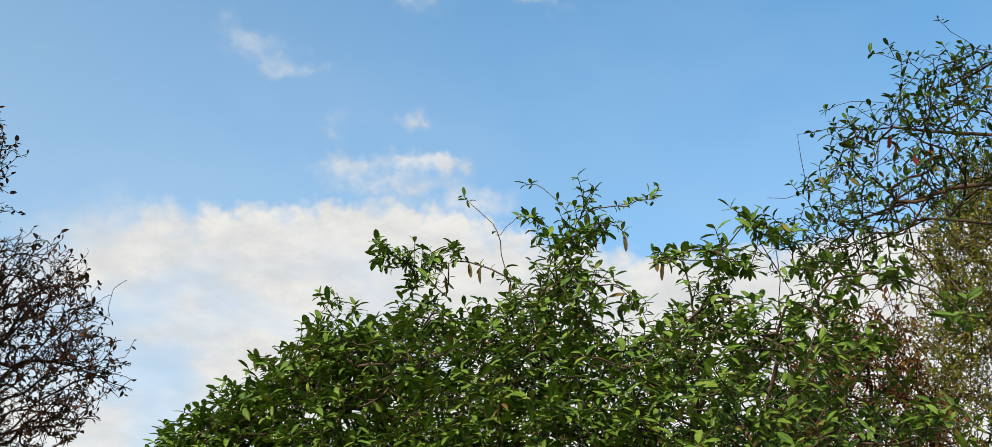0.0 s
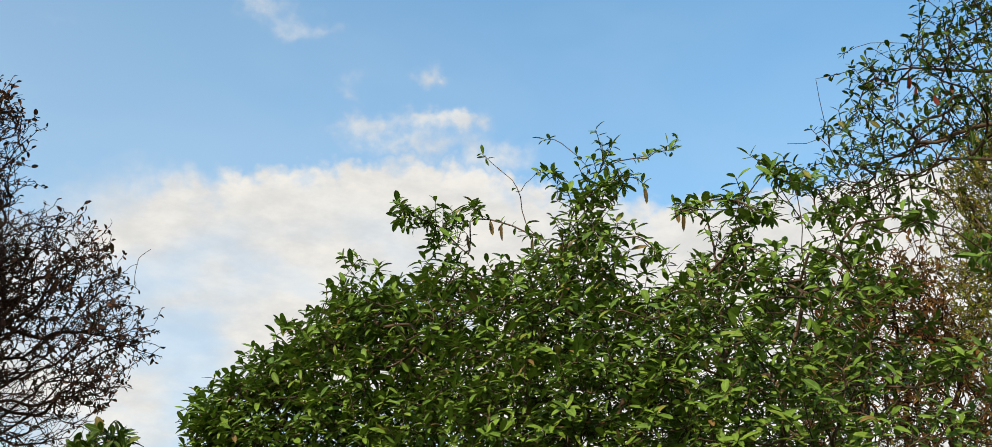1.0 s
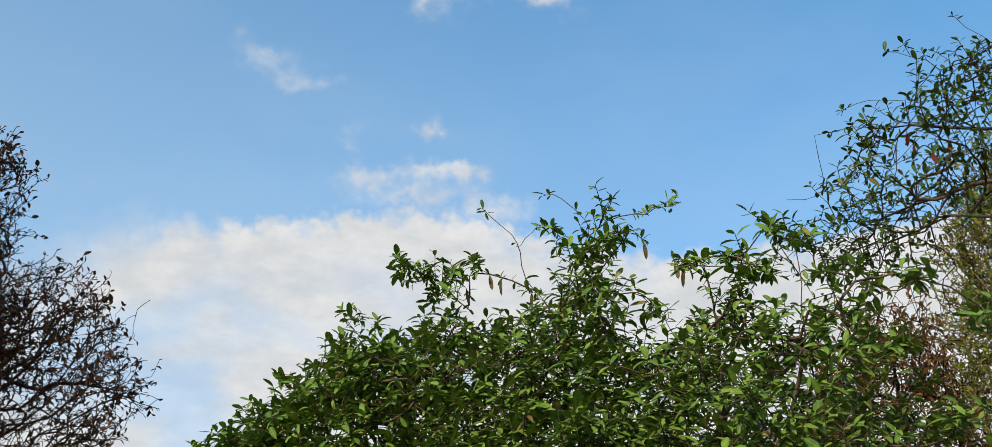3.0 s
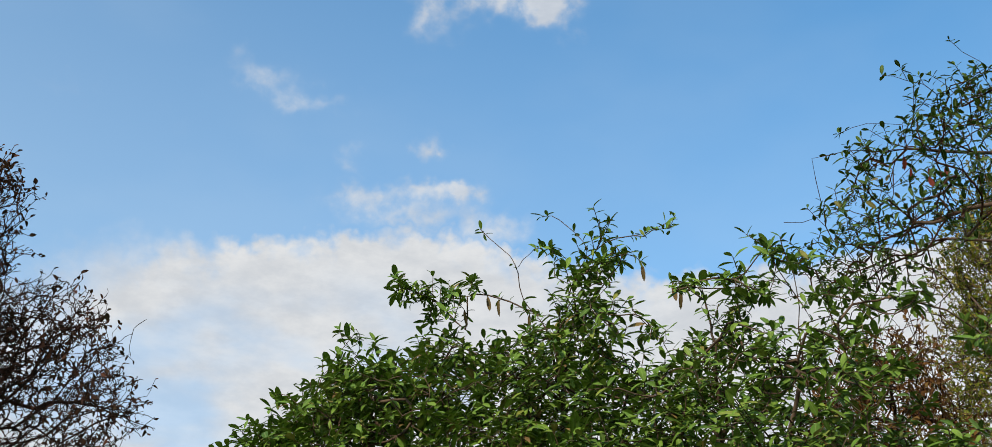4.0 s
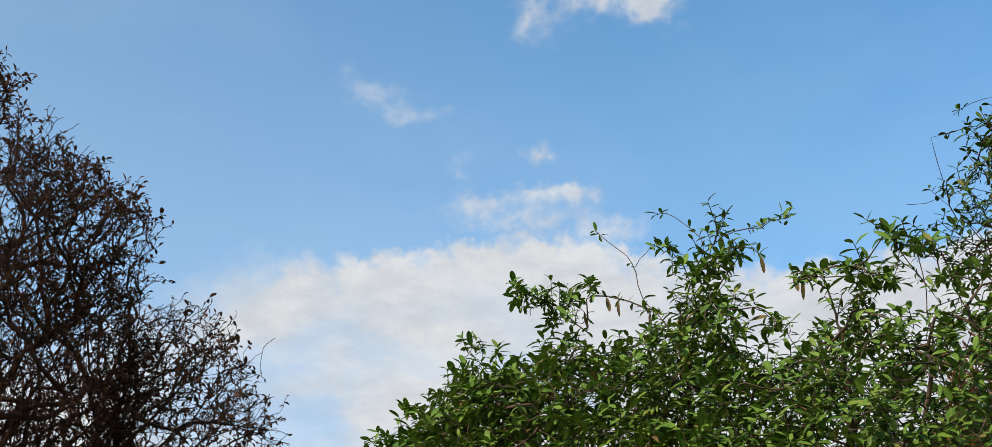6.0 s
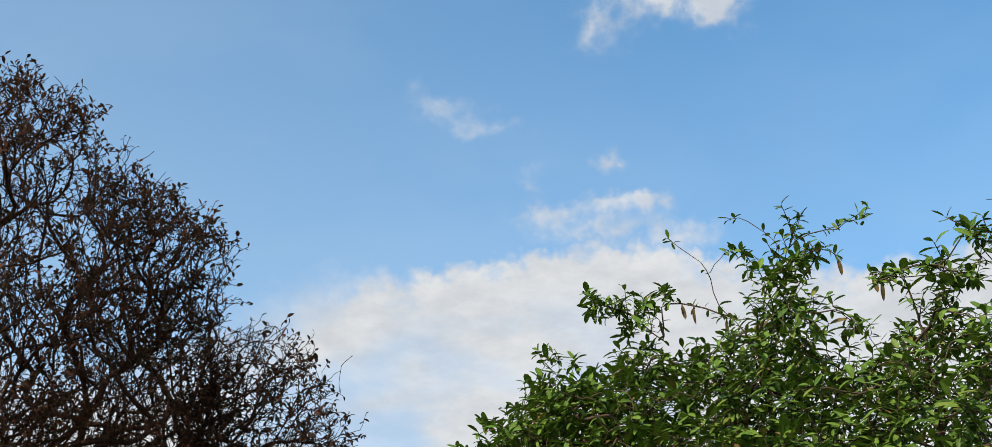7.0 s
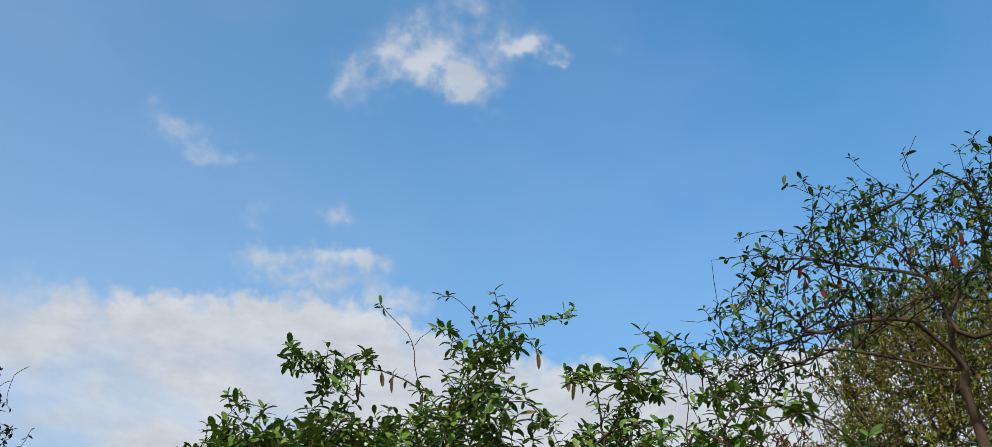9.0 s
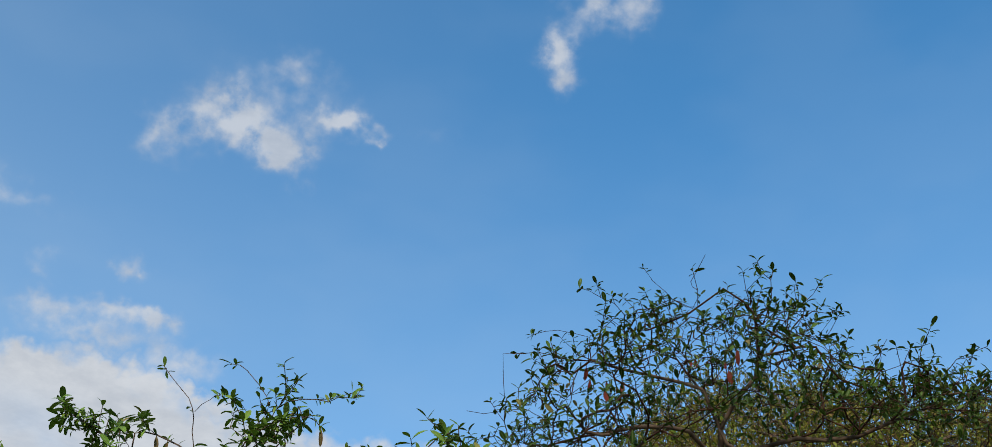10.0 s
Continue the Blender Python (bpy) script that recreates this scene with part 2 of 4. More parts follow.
# ---- ground ----
gm, gt, gb, go = material("dry_grass_ground")
gtex = gt.nodes.new("ShaderNodeTexCoord")
g1, g2 = gt.nodes.new("ShaderNodeTexNoise"), gt.nodes.new("ShaderNodeTexNoise")
g1.inputs["Scale"].default_value, g1.inputs["Detail"].default_value = 0.25, 5.0
g2.inputs["Scale"].default_value, g2.inputs["Detail"].default_value = 9.0, 6.0
gmul = gt.nodes.new("ShaderNodeMath")
gmul.operation = "MULTIPLY"
for n in (g1, g2):
    gt.links.new(gtex.outputs["Object"], n.inputs["Vector"])
gt.links.new(g1.outputs[0], gmul.inputs[0])
gt.links.new(g2.outputs[0], gmul.inputs[1])
gt.links.new(ramp(gt, gmul.outputs[0], [(0.12, (0.03, 0.045, 0.015)), (0.26, (0.06, 0.065, 0.025)), (0.42, (0.11, 0.085, 0.05))]), gb.inputs["Base Color"])
gb.inputs["Roughness"].default_value = 0.95
gbm = bmesh.new()
rings = [0.0, 4, 8, 14, 24, 60, 200, 900, 4500]
prev = None
for r in rings:
    ring = [gbm.verts.new((r * math.cos(k * math.tau / 48), r * math.sin(k * math.tau / 48), 0.0)) for k in range(48)] if r else [gbm.verts.new((0, 0, 0))]
    if prev:
        for k in range(48):
            gbm.faces.new([ring[k], ring[(k + 1) % 48], prev[0]] if len(prev) == 1 else [ring[k], ring[(k + 1) % 48], prev[(k + 1) % 48], prev[k]])
    prev = ring
for f in gbm.faces:
    if f.normal.z < 0:
        f.normal_flip()
gmesh = bpy.data.meshes.new("ground")
gbm.to_mesh(gmesh)
gbm.free()
gmesh.materials.append(gm)
tagged(new("ground", gmesh), "short grass and leaf litter under the trees", "ground", kind="structure")

# ---- trees ----
EYE = np.array([0.0, 0.0, 1.6])


def polar(az, el, d):
    """A place from a bearing and a height angle (degrees) and a distance from where the walk begins."""
    a, e = np.radians(az), np.radians(el)
    return np.stack(np.broadcast_arrays(np.sin(a) * np.cos(e) * d, np.cos(a) * np.cos(e) * d, np.sin(e) * d), -1) + EYE


def unit(v):
    return v / np.maximum(np.linalg.norm(v, axis=-1, keepdims=True), 1e-9)


class Tree:
    """A skeleton of nodes, each with a parent; every node comes after its parent."""

    def __init__(self, seed):
        self.rng = np.random.default_rng(seed)
        self.pos, self.par, self.dir, self.bare = [], [], [], []

    def node(self, p, parent, way, bare=False):
        self.pos.append(np.asarray(p, float)), self.par.append(parent), self.dir.append(way), self.bare.append(bare)
        return len(self.pos) - 1

    def line(self, points, parent=-1, step=0.12, wobble=0.012, bare=False):
        """A stem through the points, rounded off; it springs from the node given, or from the nearest one."""
        points = [np.asarray(p, float) for p in points]
        if parent == -1 and self.pos:
            parent = int(np.argmin(np.linalg.norm(np.array(self.pos) - points[0], axis=1)))
        if parent >= 0:
            points = [self.pos[parent]] + points
        P = np.array(points)
        P = np.vstack([2 * P[0] - P[1], P, 2 * P[-1] - P[-2]])
        for i in range(1, len(P) - 2):
            n = max(2, int(np.linalg.norm(P[i + 1] - P[i]) / step))
            for k in range(0 if (i == 1 and parent < 0) else 1, n + 1):
                t = k / n
                a, b, c, e = P[i - 1], P[i], P[i + 1], P[i + 2]
                q = 0.5 * (2 * b + (c - a) * t + (2 * a - 5 * b + 4 * c - e) * t * t + (3 * b - a - 3 * c + e) * t ** 3)
                q = q + self.rng.normal(0, wobble, 3) * (1 if k < n else 0.3)
                way = unit(q - self.pos[parent]) if parent >= 0 else np.array([0, 0, 1.0])
                parent = self.node(q, parent, way, bare)
        return parent

    def reach(self, goals, step=0.14, bend=0.45, wobble=0.05, turn=0.7, start=0, origin=None):
        """Grow a twig from the best placed node to each goal, the inner goals first."""
        cap = len(self.pos) + len(goals) * 14 + 10
        pos, way = np.zeros((cap, 3)), np.zeros((cap, 3))
        n = len(self.pos)
        pos[:n], way[:n] = self.pos, self.dir
        free = np.array([not b for b in self.bare] + [True] * (cap - n))
        free[:start] = False
        near = np.min(np.linalg.norm(goals[:, None, :] - pos[None, start:n:3, :], axis=2), axis=1)
        if origin is not None:
            near = np.linalg.norm(goals - origin, axis=1)
        for g in goals[np.argsort(near)]:
            v = g - pos[:n]
            dist = np.linalg.norm(v, axis=1)
            cost = dist * (1 + turn * (1 - (v * way[:n]).sum(1) / np.maximum(dist, 1e-6))) + (~free[:n]) * 99
            i = int(np.argmin(cost))
            L = dist[i]
            k = int(np.clip(L / step, 2, 12))
            side = self.rng.normal(0, wobble, 3) * L
            ctrl = pos[i] + way[i] * L * bend + side
            last = i
            for s in range(1, k + 1):
                t = s / k
                q = (1 - t) ** 2 * pos[i] + 2 * t * (1 - t) * ctrl + t * t * g + self.rng.normal(0, 0.012 * L, 3) * (s < k)
                w = unit(q - pos[last])
                self.pos.append(q), self.par.append(last), self.dir.append(w), self.bare.append(False)
                pos[n], way[n] = q, w
                last = n
                n += 1

    def sprout(self, ids, length, centre, out=0.5, chaos=0.4, rise=0.2, steps=2, crook=0.12):
        """A short side twig from each of the nodes given, outwards from the centre."""
        for i in ids:
            d = unit(0.6 * self.dir[i] + out * unit(self.pos[i] - centre) + self.rng.normal(0, chaos, 3) + np.array([0, 0, rise]))
            L, last = length * self.rng.uniform(0.6, 1.4), i
            for k in range(steps):
                d = unit(d + self.rng.normal(0, crook, 3) + np.array([0, 0, 0.08]))
                last = self.node(self.pos[last] + d * L / steps, last, d)

    def finish(self, tip, power=2.4, cap=9.0):
        self.P, self.par = np.array(self.pos), np.array(self.par)
        n = len(self.P)
        acc, kids = np.zeros(n), np.zeros(n, int)
        main, best = np.full(n, -1), np.zeros(n)
        self.R = np.zeros(n)
        for i in range(n - 1, -1, -1):
            self.R[i] = min(max(acc[i], tip ** power) ** (1 / power), cap)
            p = self.par[i]
            if p >= 0:
                acc[p] += self.R[i] ** power
                kids[p] += 1
                if self.R[i] >= best[p]:
                    best[p], main[p] = self.R[i], i
        self.main, self.kids = main, kids
        self.D = unit(np.where(self.par[:, None] >= 0, self.P - self.P[np.maximum(self.par, 0)], [0, 0, 1.0]))
        self.chain = np.zeros(n, int)
        count = 0
        for i in range(n):
            p = self.par[i]
            if p >= 0 and main[p] == i:
                self.chain[i] = self.chain[p]
            else:
                self.chain[i] = count
                count += 1
        self.tips = np.nonzero(kids == 0)[0]
        return self

    def tube(self, which, sides):
        """Tapered tubes along the edges that end in the nodes given: vertices and faces."""
        i = np.array([k for k in which if self.par[k] >= 0], int)
        if not len(i):
            return np.zeros((0, 3)), np.zeros((0, 4), int)
        p = self.par[i]
        cont = self.main[p] == i
        mc = np.where(self.main[i] >= 0, self.main[i], i)
        d1 = unit(self.D[i] + self.D[mc])
        d0 = np.where(cont[:, None], unit(self.D[p] + self.D[i]), self.D[i])
        r0, r1 = np.where(cont, self.R[p], self.R[i] * 1.05), self.R[i]
        ang = np.arange(sides) * math.tau / sides
        out = []
        for c, d, r in ((self.P[p], d0, r0), (self.P[i], d1, r1)):
            ref = np.where(np.abs(d[:, 2:3]) < 0.9, [0, 0, 1.0], [1.0, 0, 0])
            u = unit(np.cross(d, ref))
            v = np.cross(d, u)
            out.append(c[:, None] + r[:, None, None] * (np.cos(ang)[None, :, None] * u[:, None] + np.sin(ang)[None, :, None] * v[:, None]))
        V = np.concatenate(out, 1).reshape(-1, 3)
        k = np.arange(sides)
        face = np.stack([k, (k + 1) % sides, sides + (k + 1) % sides, sides + k], 1)
        F = (np.arange(len(i))[:, None, None] * 2 * sides + face[None]).reshape(-1, 4)
        return V, F


def mesh_of(name, V, F, mat, uv=None, smooth=True):
    me = bpy.data.meshes.new(name)
    V = np.asarray(V, np.float32)
    me.vertices.add(len(V))
    me.vertices.foreach_set("co", V.ravel())
    if isinstance(F, np.ndarray):
        sizes, loops = np.full(len(F), F.shape[1]), F.ravel()
    else:
        sizes, loops = np.concatenate([np.full(len(f), f.shape[1]) for f in F]), np.concatenate([f.ravel() for f in F])
    me.loops.add(len(loops))
    me.loops.foreach_set("vertex_index", loops.astype(np.int32))
    me.polygons.add(len(sizes))
    me.polygons.foreach_set("loop_start", np.concatenate([[0], np.cumsum(sizes)[:-1]]).astype(np.int32))
    me.polygons.foreach_set("use_smooth", np.full(len(sizes), smooth))
    if uv is not None:
        layer = me.uv_layers.new(name="blade")
        layer.data.foreach_set("uv", np.asarray(uv, np.float32)[loops].ravel())
    me.materials.append(mat)
    me.update(calc_edges=True)
    me.validate()
    return me


def part(name, me, parent, label="", kind=""):
    ob = new(name, me)
    ob.parent = parent
    ob.matrix_parent_inverse = parent.matrix_basis.inverted()
    return tagged(ob, label, kind=kind)


def blade(width, curl, fold, wave=0.0, rows=(0.10, 0.32, 0.60, 0.86), wide=(0.24, 0.80, 1.0, 0.70)):
    """One leaf of unit length along +Y, its face along +Z: stalk, four rows of three, tip."""
    V, uv = [(0, 0, 0)], [(0.5, 0)]
    for y, w in zip(rows, wide):
        z = -curl * y * y
        for s in (-1, 0, 1):
            V.append((s * w * width, y * (1 - 0.1 * curl), z + abs(s) * w * width * fold + wave * s * math.sin(7 * y)))
            uv.append((0.5 + 0.5 * s, y))
    V.append((0, 1 - 0.12 * curl, -curl)), uv.append((0.5, 1))
    tri, quad = [(0, 2, 1), (0, 3, 2)], []
    for r in range(3):
        a = 1 + 3 * r
        quad += [(a, a + 1, a + 4, a + 3), (a + 1, a + 2, a + 5, a + 4)]
    tri += [(10, 11, 13), (11, 12, 13)]
    return np.array(V, float), np.array(tri), np.array(quad), np.array(uv, float)


def chip(width, curl, fold):
    """A small far leaf: six points, four triangles."""
    V = np.array([(0, 0, 0), (-width, 0.45, fold * width - curl * 0.2), (0, 0.5, -curl * 0.25), (width, 0.45, fold * width - curl * 0.2), (0, 1, -curl)], float)
    return V, np.array([(0, 2, 1), (0, 3, 2), (1, 2, 4), (2, 3, 4)]), np.zeros((0, 4), int), np.array([(0.5, 0), (0, 0.5), (0.5, 0.5), (1, 0.5), (0.5, 1)])


def rounded(width, curl, fold):
    """A small broad leaf: eight points round the rim, with a raised fold along the middle."""
    V = [(0, 0, 0)] + [(s * w * width, y, w * width * fold - curl * y * y) for s in (-1, 1) for y, w in ((0.22, 0.75), (0.5, 1.0), (0.8, 0.68))] + [(0, 1, -curl), (0, 0.5, -0.25 * curl)]
    rim = [0, 4, 5, 6, 7, 3, 2, 1]
    return np.array(V, float), np.array([(8, rim[k], rim[(k + 1) % 8]) for k in range(8)]), np.zeros((0, 4), int), np.array([(0.5 + 0.5 * np.sign(v[0]), v[1]) for v in V])


OVAL = [blade(0.19, 0.10, 0.30), blade(0.17, 0.30, 0.40, 0.02), blade(0.20, -0.08, 0.25, 0.015), blade(0.18, 0.22, 0.45), blade(0.16, 0.45, 0.45, 0.03), blade(0.21, 0.15, 0.15, 0.02)]
LONGER = [blade(0.20, 0.10, 0.3), blade(0.18, 0.30, 0.45, 0.02), blade(0.21, -0.06, 0.22, 0.015), blade(0.19, 0.22, 0.4)]
SLIM = [blade(0.11, 0.25, 0.5), blade(0.13, 0.05, 0.4, 0.02), blade(0.10, 0.5, 0.6, 0.02)]
ROUND = [rounded(0.26, 0.15, 0.4), rounded(0.30, 0.35, 0.25), rounded(0.22, -0.1, 0.5), rounded(0.24, 0.6, 0.4)]
SPECK = [chip(0.20, 0.1, 0.5), chip(0.24, 0.3, 0.3), chip(0.17, -0.05, 0.7)]


LIGHT = np.array([math.sin(sa) * math.cos(se), math.cos(sa) * math.cos(se), math.sin(se)])


def frames_of(way, face, rng, roll):
    """Axes of the blades: Y along the leaf, Z its face, mostly upwards, along the shoot and towards the light."""
    y = unit(way)
    up = np.array([0, 0, 0.6]) + face + 0.75 * LIGHT + rng.normal(0, roll, y.shape)
    x = unit(np.cross(y, up))
    return x, y, np.cross(x, y)


def foliage(name, base, way, length, face, shapes, mat, root, rng, roll=0.45, label=""):
    """All the leaves given, as one mesh."""
    x, y, z = frames_of(way, face, rng, roll)
    pick = rng.integers(0, len(shapes), len(base))
    V, T, Q, U, at = [], [], [], [], 0
    for s, (tv, tt, tq, tu) in enumerate(shapes):
        k = np.nonzero(pick == s)[0]
        M = base[k][:, None] + length[k][:, None, None] * (tv[None, :, 0:1] * x[k][:, None] + tv[None, :, 1:2] * y[k][:, None] + tv[None, :, 2:3] * z[k][:, None])
        V.append(M.reshape(-1, 3))
        off = at + np.arange(len(k))[:, None, None] * len(tv)
        T.append((off + tt[None]).reshape(-1, 3))
        if len(tq):
            Q.append((off + tq[None]).reshape(-1, 4))
        U.append(np.tile(tu, (len(k), 1)))
        at += len(k) * len(tv)
    me = mesh_of(name, np.concatenate(V), T + Q, mat, np.concatenate(U))
    return part(name, me, root, label, "stuff")


SHARED = {}


def single_leaves(base, way, length, face, shapes, mat, root, rng, roll=0.45, label=""):
    """The leaves given, each an object of its own on a shared mesh."""
    x, y, z = frames_of(way, face, rng, roll)
    for i in range(len(base)):
        s = int(rng.integers(0, len(shapes)))
        key = (mat.name, id(shapes), s)
        if key not in SHARED:
            tv, tt, tq, tu = shapes[s]
            SHARED[key] = mesh_of("leaf", tv, [tt, tq], mat, tu)
        ob = part("leaf", SHARED[key], root, label)
        m = np.eye(4)
        m[:3, 0], m[:3, 1], m[:3, 2], m[:3, 3] = x[i] * length[i], y[i] * length[i], z[i] * length[i], base[i]
        ob.matrix_basis = Matrix(m.tolist())


def whorls(tree, tips, rng, count, size, spread=(35, 80), back=0.06, sag=0.25, up=0.35, size_var=0.22):
    """Leaves round the tips of the twigs: where each begins, its way, its length and its face."""
    B, W, L, N = [], [], [], []
    sizes = np.broadcast_to(size, len(tips))
    for t, big in zip(tips, sizes):
        d = unit(tree.D[t] + np.array([0, 0, up]))
        ref = np.array([0.3, 0.2, 1.0]) if abs(d[2]) < 0.9 else np.array([1.0, 0, 0])
        u = unit(np.cross(d, ref))
        v = np.cross(d, u)
        turn = rng.uniform(0, 6.28)
        n = int(rng.integers(count[0], count[1] + 1))
        for k in range(n):
            a = turn + 2.399 * k + rng.normal(0, 0.2)
            s = k / max(n - 1, 1)
            tilt = np.radians(spread[0] + (spread[1] - spread[0]) * s + rng.normal(0, 10))
            w = d * np.cos(tilt) + (u * np.cos(a) + v * np.sin(a)) * np.sin(tilt)
            w = w - np.array([0, 0, sag]) * s * rng.uniform(0.3, 1.4)
            B.append(tree.P[t] - tree.D[t] * back * s * rng.uniform(0.6, 1.3))
            W.append(w)
            N.append(d)
            L.append(big * float(np.clip(rng.normal(1, size_var), 0.5, 1.6)) * (0.72 + 0.28 * math.sin(math.pi * min(1, 0.25 + s))))
    return np.array(B), np.array(W), np.array(L), np.array(N)


def wood(tree, root, mat, twig_mat, limbs, thick, sides=(8, 3), trunk_label="", twig_label=""):
    """The trunk, the stoutest limbs and, as one mesh, all the twigs."""
    order = {}
    for i in range(len(tree.P)):
        order.setdefault(tree.chain[i], []).append(i)
    chains = sorted(order, key=lambda c: -tree.R[order[c]].max() * (1000 if c == tree.chain[0] else 1) * math.sqrt(len(order[c])))
    done = set()
    for k, c in enumerate(chains[:limbs + 1]):
        ids = [i for i in order[c] if tree.R[i] > thick] if c != tree.chain[0] else order[c]
        if len(ids) < 3:
            continue
        V, F = tree.tube(ids, sides[0])
        part("trunk" if c == tree.chain[0] else "limb", mesh_of("trunk" if c == tree.chain[0] else "limb", V, F, mat), root, trunk_label if c == tree.chain[0] else "")
        done.update(ids)
    rest = [i for i in range(len(tree.P)) if i not in done]
    Vs, Fs, at = [], [], 0
    fat = [i for i in rest if tree.R[i] > thick * 0.7]
    thin = [i for i in rest if tree.R[i] <= thick * 0.7]
    for ids, n in ((fat, 5), (thin, sides[1])):
        V, F = tree.tube(ids, n)
        Vs.append(V), Fs.append(F + at)
        at += len(V)
    part("branchwork", mesh_of("branchwork", np.concatenate(Vs), np.concatenate(Fs), twig_mat), root, twig_label, "stuff")


def root_at(name, p, label, category="tree", group=""):
    ob = new(name)
    ob.empty_display_size = 0.3
    ob.matrix_basis = Matrix.Translation((float(p[0]), float(p[1]), 0.0))
    return tagged(ob, label, category, group)


def crown(rng, n, tops, floor, mid, deep, edge_power=1.0, rough=0.3):
    """Goals inside a crown: its upper outline over the bearing, its lower one, its middle distance and half depth."""
    a0, a1 = tops[0][0], tops[-1][0]
    out = []
    ta, te = zip(*tops)
    fa, fe = zip(*floor)
    ma, md = zip(*mid)
    while len(out) < n:
        az = rng.uniform(a0, a1)
        hi, lo = np.interp(az, ta, te) + rough * (math.sin(2.3 * az) + 0.8 * math.sin(5.3 * az + 1.0) - 0.4), np.interp(az, fa, fe)
        if hi <= lo or rng.uniform() > (hi - lo) / 22.0:
            continue
        h = rng.uniform() ** edge_power
        el = lo + (hi - lo) * h
        round_off = math.sqrt(max(0.05, 1 - (2 * h - 1) ** 2 * 0.8)) * math.sqrt(max(0.08, 1 - ((az - (a0 + a1) / 2) / ((a1 - a0) / 2)) ** 2))
        d = np.interp(az, ma, md) + rng.uniform(-1, 1) * deep * round_off
        out.append(polar(az, el, d))
    return np.array(out)


# -- the leafy tree in the middle
A = Tree(11)
foot = polar(3.0, 0, 5.0)
foot[2] = 0
A.line([foot + [0, 0, -0.05], foot + [0.03, 0.02, 0.6], foot + [-0.02, 0.05, 1.2]], step=0.1)
fork = len(A.pos) - 1
MAIN_D = [(-17, 6.6), (-8, 6.4), (-2, 6.0), (3, 5.5), (8, 5.1), (14, 4.5), (22, 4.1)]


def size_a(ids):
    p = A.P[ids]
    return np.interp(np.degrees(np.arctan2(p[:, 0], p[:, 1])), [-17, 0, 8, 20], [0.070, 0.066, 0.058, 0.050])


def on_a(az, el, off=0.0):
    return polar(az, el, float(np.interp(az, *zip(*MAIN_D))) + off)


A.line([on_a(2.0, 8), on_a(2.4, 16), on_a(2.45, 22.9)], fork, 0.12)
A.line([on_a(-3, 8, 0.2), on_a(-9, 15), on_a(-12, 19)], fork, 0.12)
A.line([on_a(4, 9), on_a(5.0, 20.4), on_a(5.9, 24)], fork, 0.12)
A.line([on_a(7, 8), on_a(12, 16), on_a(14.3, 23.5)], fork, 0.12)
A.line([on_a(8, 7), on_a(15, 12), on_a(20, 17)], fork, 0.12)
A.line([on_a(6.5, 11, 0.3), on_a(9.4, 18, 0.2), on_a(10.4, 22.5), on_a(10.5, 25.4)], fork, 0.12)
A.line([on_a(-1, 10, 0.4), on_a(-4, 18, 0.3), on_a(-6, 23)], fork, 0.12)
# long free shoots over the crown
LONG = [[(1.7, 26.5), (0.5, 27.9), (0.24, 29.2), (-0.2, 30.0), (-1.83, 31.3)], [(0.24, 29.5), (0.94, 30.1), (1.65, 30.4)],
        [(2.41, 26.4), (3.05, 28.4), (3.94, 29.8), (3.84, 30.6), (2.63, 31.7), (1.7, 31.9)], [(3.94, 29.8), (5.05, 30.5), (6.6, 30.8), (8.5, 31.0)],
        [(4.6, 30.3), (4.8, 30.6), (4.86, 30.9)], [(4.4, 29.4), (6.25, 29.9), (6.9, 29.5)], [(1.2, 27.2), (-0.8, 28.0), (-2.5, 28.05)],
        [(-2.6, 26.5), (-4.0, 27.7), (-5.7, 28.4)], [(14.9, 27.6), (14.66, 28.8), (14.42, 30.1)]]
SHORT = [[(10.35, 26.3), (10.1, 27.5), (9.1, 28.4)], [(9.2, 28.35), (8.85, 28.45), (8.5, 28.4)], [(11.9, 25.9), (11.8, 27.7), (12.4, 28.6)],
         [(15.4, 26), (14.1, 28.6), (13.6, 29.6)], [(-9.7, 22.7), (-9.9, 24), (-8.4, 26.1)], [(2.7, 27.3), (3.6, 28.3), (5.3, 28.6)],
         [(-4.6, 28.0), (-5.2, 27.7), (-5.9, 27.8)], [(-4.8, 28.0), (-5.0, 28.6)], [(-3.1, 27.2), (-3.3, 28.4)], [(-4.3, 27.8), (-4.5, 27.0)],
         [(3.2, 28.4), (2.2, 29.0)]]
SHOOTS = LONG + SHORT
SPARSE = {0, 1, 8, 10}                                          # these stay nearly leafless
shoot_first = len(A.pos)
ends, spans = [], []
for s in SHOOTS:
    begin = len(A.pos)
    ends.append(A.line([on_a(*p) for p in s], -1, 0.07, 0.006, bare=True))
    spans.append((begin, len(A.pos)))
for k, (a, b) in enumerate(spans):
    if k not in SPARSE:
        last = len(A.pos)
        A.sprout([i for i in range(a, b - (b - a) // 3 if k == 2 else b) if A.rng.uniform() < 0.62], 0.10, on_a(3, 22), 0.3, 0.6, 0.3)
        for i in range(last, len(A.bare)):
            A.bare[i] = True
shoot_last = len(A.pos)
